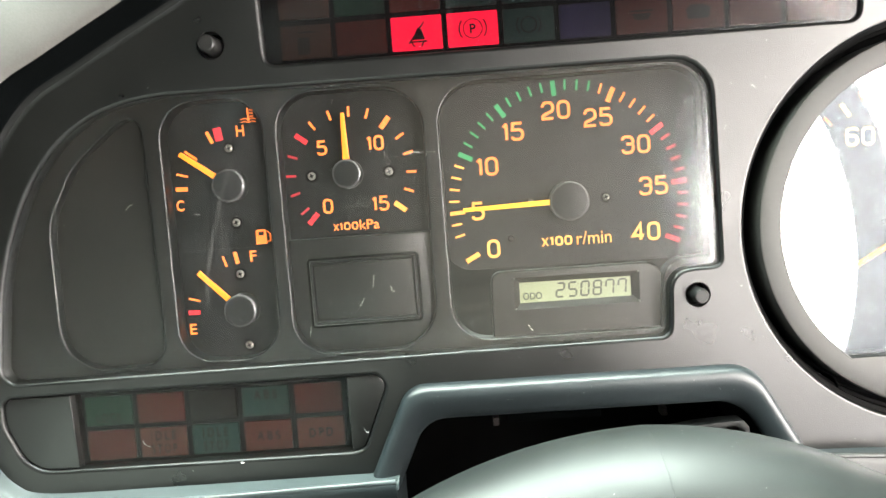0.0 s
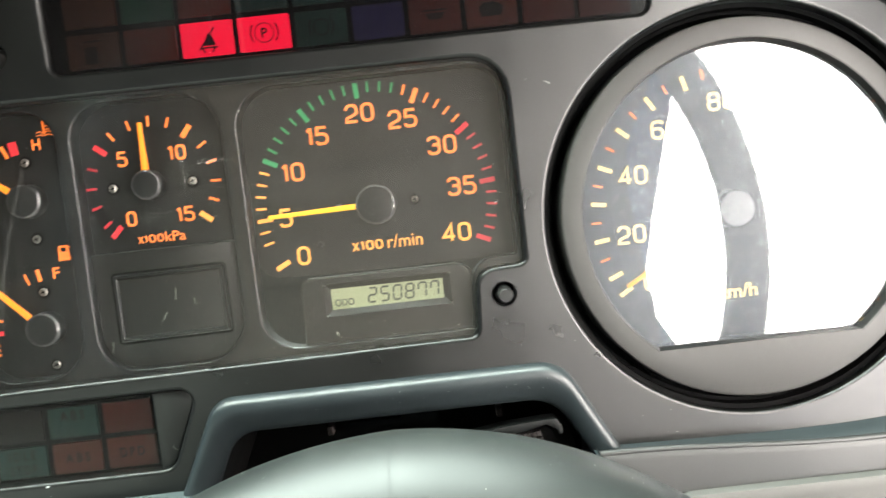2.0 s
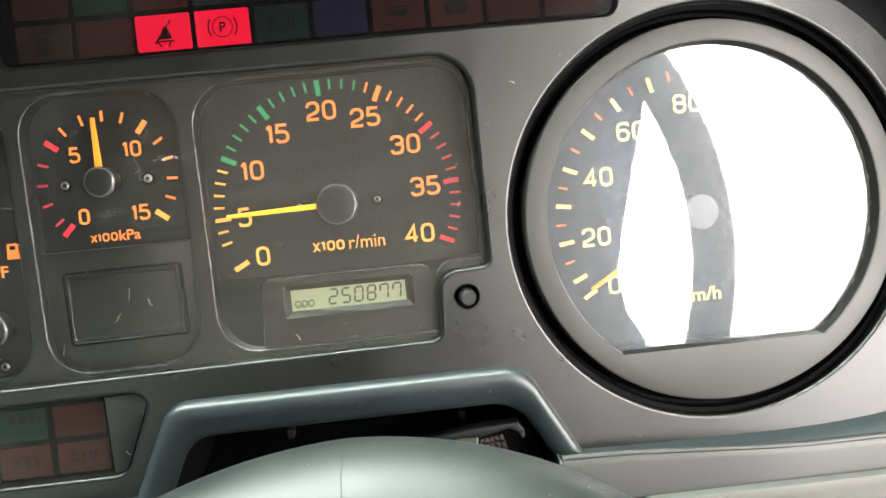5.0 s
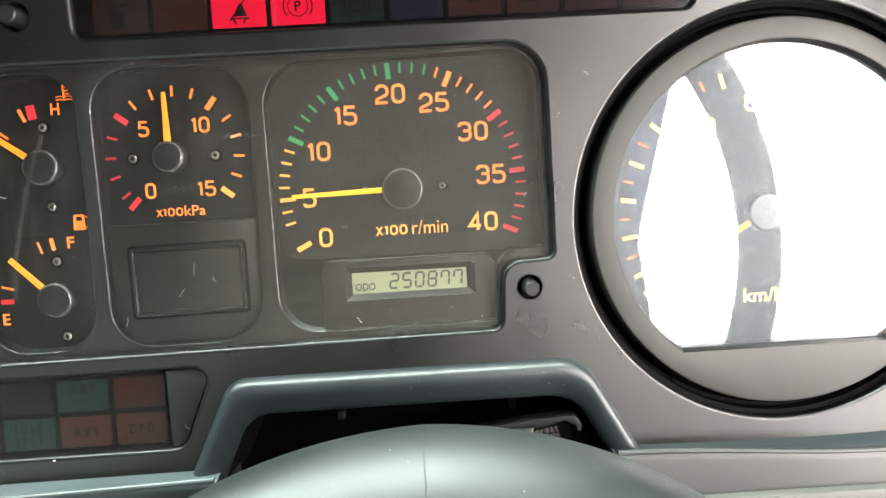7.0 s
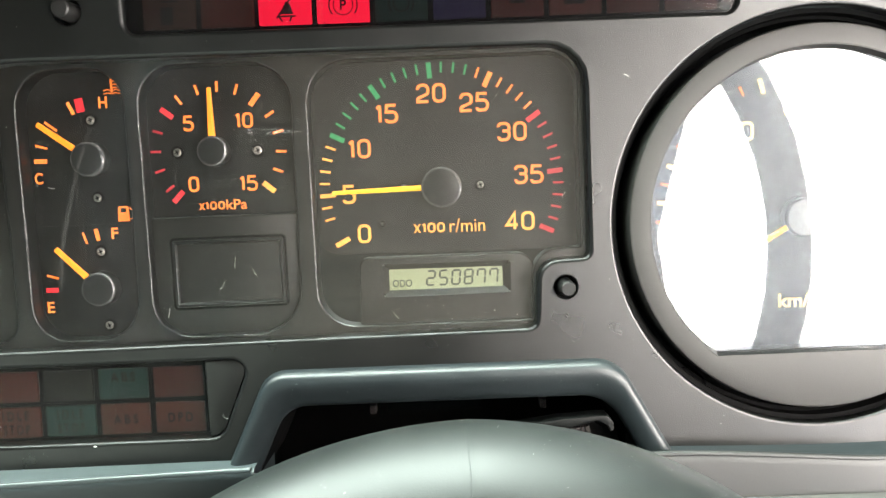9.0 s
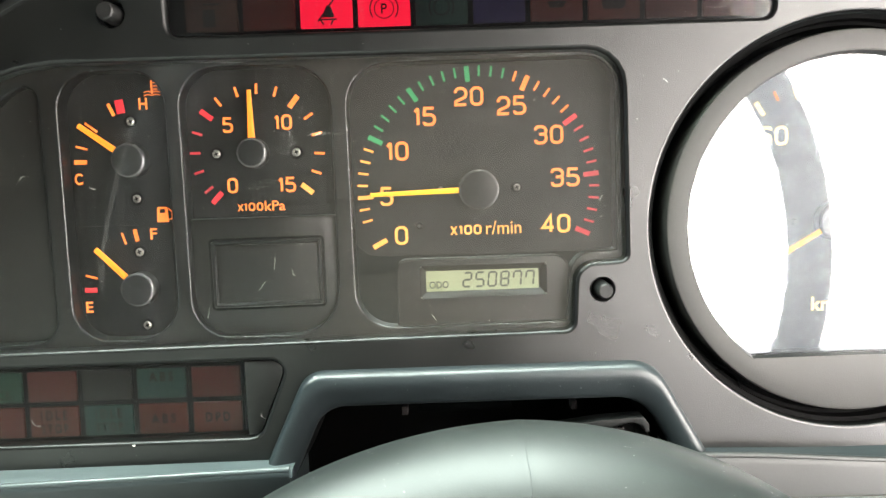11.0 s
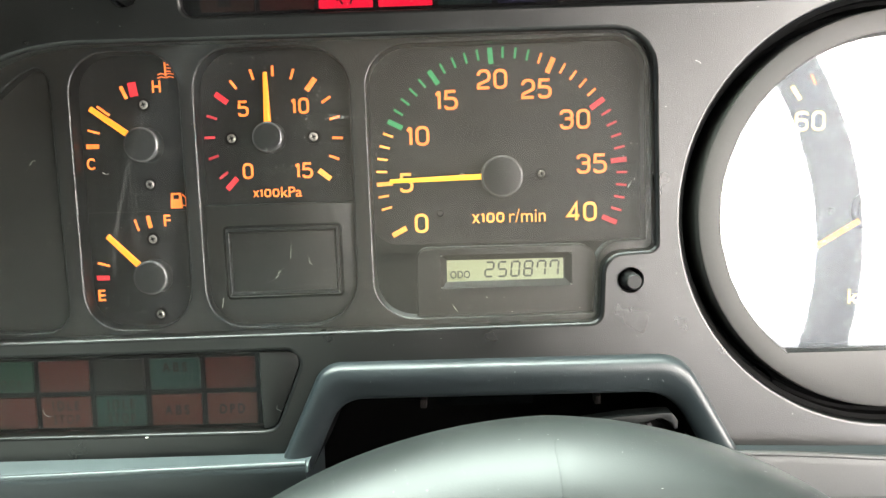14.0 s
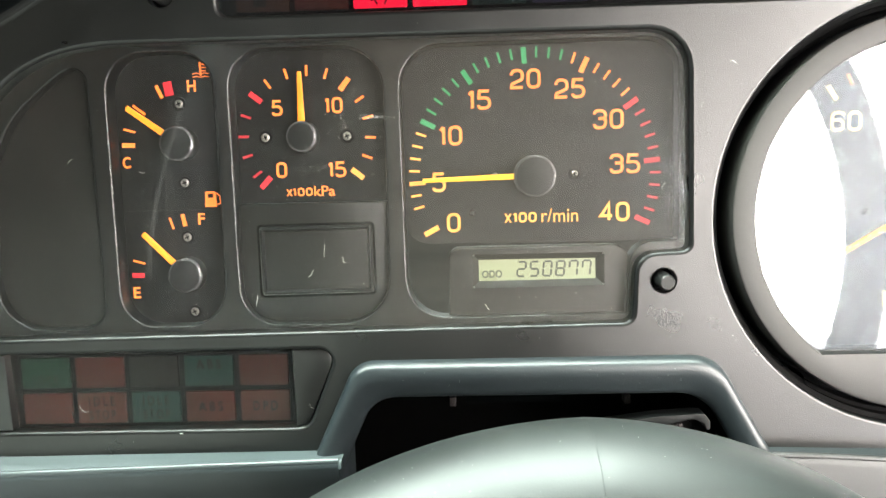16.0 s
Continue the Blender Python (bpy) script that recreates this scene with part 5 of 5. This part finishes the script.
def scuff(pts, mat, y=2.50, name="scuff"):
    bm = bmesh.new()
    fill(bm, [pts if area2(pts) > 0 else pts[::-1]], y)
    return part(name, bm, mat, cluster)


def strip(path, width):
    left, right = offset(path, width / 2, False), offset(path, -width / 2, False)
    return left + right[::-1]


scuff(strip(smooth_path([(-79.0, 76.0), (-83.8, 63.9), (-87.4, 52.8), (-91.3, 38.6), (-93.6, 26.3), (-94.2, 16)], 5), 1.5), HAIRLINE, name="long_scratch")
rnd = random.Random(7)
dust = thing("dust", (0, -1, 0), "pale dust specks and lint on panel and lens", "dust", kind="stuff")
bm = bmesh.new()
def speck(x, z, y, s, ln, a):
    c, sn = math.cos(a), math.sin(a)
    vs = [bm.verts.new(((x + u * ln * c - v * s * sn) * MM, (y - d) * MM, 1 + (z + u * ln * sn + v * s * c) * MM)) for u, v, d in ((-1, -0.6, 0), (0.7, -1, 0), (1, 0.5, 0), (-0.5, 1, 0), (0, 0, 0.06))]
    for q in ((0, 1, 4), (1, 2, 4), (2, 3, 4), (3, 0, 4)):
        bm.faces.new([vs[j] for j in q])
for i in range(1000):
    x, z = rnd.uniform(-180, 284), rnd.uniform(-50, 140)
    if rnd.random() < 0.45:
        z = rnd.choice((-4.0, 0.0, 4.0, -8.0, 109.5)) + rnd.gauss(0, 6)
    if math.hypot(x - SPC[0], z - SPC[1]) < 81 or (-40 < x < 138 and z < -14) or z < -50 or z > 139:
        continue
    in_lens = -168 < x < 101 and -3 < z < 97 and not (x > 80 and z < 25)
    near_lens = -180 < x < 107 and -9 < z < 104 and not in_lens
    in_top = -62 < x < 155 and 111 < z < 139
    near_top = -68 < x < 162 and 106 < z < 144 and not in_top
    near_low = -181 < x < -22 and -45 < z < -9
    off_edge = x < -165 or (x < -110 and z > 100) or x > 275 or (x > 240 and z > 90)
    if near_lens or near_top or near_low or off_edge or math.hypot(x - 95, z - 10.6) < 7 or math.hypot(x + 83, z - 118) < 9:
        continue
    if in_top and rnd.random() < 0.8:
        continue
    y = 2.58 if in_lens else 1.58 if in_top else -0.03
    s = rnd.choice((0.035, 0.04, 0.05, 0.06, 0.08))
    speck(x, z, y, s, s * rnd.choice((1, 1, 1, 1.4, 2.2)), rnd.uniform(0, 6.28))
for i in range(45):
    speck(rnd.uniform(-12, 108), rnd.uniform(-26, -20), -5.47, *(2 * [rnd.choice((0.05, 0.06, 0.08, 0.1))]), rnd.uniform(0, 6.28))
part("specks", bm, DUST, dust)
# scuffed plastic: flecks strewn along short paths on the lens
bm = bmesh.new()
for x0, z0, x1, z1, wide, n, big in ((-20.5, 77.0, -19.0, 64.5, 1.6, 70, 0.20), (-13.5, 72.4, -1.0, 72.0, 0.8, 60, 0.22), (-38, 53.4, -26, 54.6, 1.5, 90, 0.13), (-18, 51, -3, 52, 0.4, 25, 0.12),
                                     (-60, 92, -38, 97, 4.0, 40, 0.12), (-60, 101, -36, 99.5, 0.6, 40, 0.14), (-15, 83, -17, 78, 0.7, 20, 0.14), (-26, 66.5, -24.6, 67.5, 0.5, 12, 0.12)):
    for i in range(n):
        t = rnd.random()
        s = rnd.uniform(0.3, 1.0) * big
        speck(x0 + (x1 - x0) * t + rnd.gauss(0, wide * 0.5), z0 + (z1 - z0) * t + rnd.gauss(0, wide * 0.5), 2.58, s * 0.6, s * rnd.choice((1, 1.6, 2.6)), rnd.uniform(-0.5, 0.5) + (math.pi / 2 if abs(x1 - x0) < 3 else 0))
part("scuff_flecks", bm, scuff_material("scuff", 0.5, 900.0, 0.35, 0.6), dust)
bm = bmesh.new()
for x, z, n, y in ((-28.6, 22.0, 5, 2.5), (-34.8, 14.6, 4, 2.5), (-22.0, 21.8, 3, 2.5), (-54.2, 8.0, 4, 2.5), (-120, 60, 3, 2.5), (30, 3, 3, 2.5), (96, 46, 2, 2.5), (-96, 55, 2, 2.5), (-126, -33.5, 5, 4.5), (250, -2, 3, -0.1), (118, 88, 2, -0.1), (-34.5, -35, 3, 1.1)):
    a, p = rnd.uniform(0, 6.28), []
    cur = Vector((x * MM, y * MM - 0.0001, 1 + z * MM))
    for j in range(n + 2):
        p.append(cur.copy())
        a += rnd.uniform(-0.9, 0.9)
        cur += Vector((math.cos(a) * 0.0008, 0, math.sin(a) * 0.0008))
    tube(bm, p, 0.00005, 5)
part("lint", bm, DUST, dust)
# fine scratches on the lens: level ones from wiping, upright ones over the tachometer
bm = bmesh.new()
for i in range(230):
    upright = rnd.random() < 0.45
    x, z = (rnd.uniform(40, 101), rnd.uniform(28, 90)) if upright else (rnd.uniform(-150, 80), rnd.uniform(-2, 92))
    ln, a = rnd.uniform(2, 16), (math.pi / 2 if upright else 0.0) + rnd.gauss(0, 0.10)
    bend, w = rnd.gauss(0, 0.25), rnd.choice((0.03, 0.04, 0.05, 0.08))
    pth = [(x + ln * u * math.cos(a) - bend * (1 - 4 * (u - 0.5) ** 2) * math.sin(a), z + ln * u * math.sin(a) + bend * (1 - 4 * (u - 0.5) ** 2) * math.cos(a)) for u in (0, 0.2, 0.4, 0.6, 0.8, 1.0)]
    if not all(-160 < p[0] < 101 and -3 < p[1] < 97 and not (p[0] > 82 and p[1] < 24) and p[1] < 0.7 * (p[0] + 160) + 40 for p in pth):
        continue
    bridge(bm, ring(bm, offset(pth, w / 2, False), 2.57), ring(bm, offset(pth, -w / 2, False), 2.57), False)
part("scratches", bm, scuff_material("scratch", 0.14, 160.0, 0.38, 0.62), dust)
# dust lying on the wheel's hub cover
bm = bmesh.new()
for i in range(260):
    a = radians(rnd.uniform(-62, 62))
    j = min(len(sm) - 14, max(14, int(rnd.gauss(len(sm) * 0.60, len(sm) * 0.13))))
    (r, y), (r2, y2) = sm[j], sm[j + 1]
    nrm = Vector((-(y2 - y), 0, r2 - r)).normalized()
    out = Vector((math.sin(a) * abs(nrm.x), -abs(nrm.z) if j < len(sm) * 0.62 else abs(nrm.z), math.cos(a) * abs(nrm.x)))
    cx, cz = on_cover(HC[0] + r * math.sin(a), HC[1] + r * math.cos(a))
    c = Vector((cx * MM, y * MM, 1 + cz * MM))
    s = rnd.choice((0.05, 0.06, 0.08, 0.11)) * MM
    u = out.orthogonal().normalized()
    w = out.cross(u)
    base = [bm.verts.new(c + (u * math.cos(k * 1.57 + i) + w * math.sin(k * 1.57 + i) * 0.7) * s + out * s * 0.2) for k in range(4)]
    tip = bm.verts.new(c + out * s * 0.8)
    for k in range(4):
        bm.faces.new((base[k], base[(k + 1) % 4], tip))
part("cover_specks", bm, DUST, dust)
bm = bmesh.new()
bmesh.ops.create_icosphere(bm, subdivisions=2, radius=0.00055, matrix=Matrix.Translation((-0.0853, 0.0002, 0.9563)) @ Matrix.Diagonal((1.6, 0.5, 0.7, 1)))
part("paint_chip", bm, DUST, panel, "white chip on the lamp strip's edge")
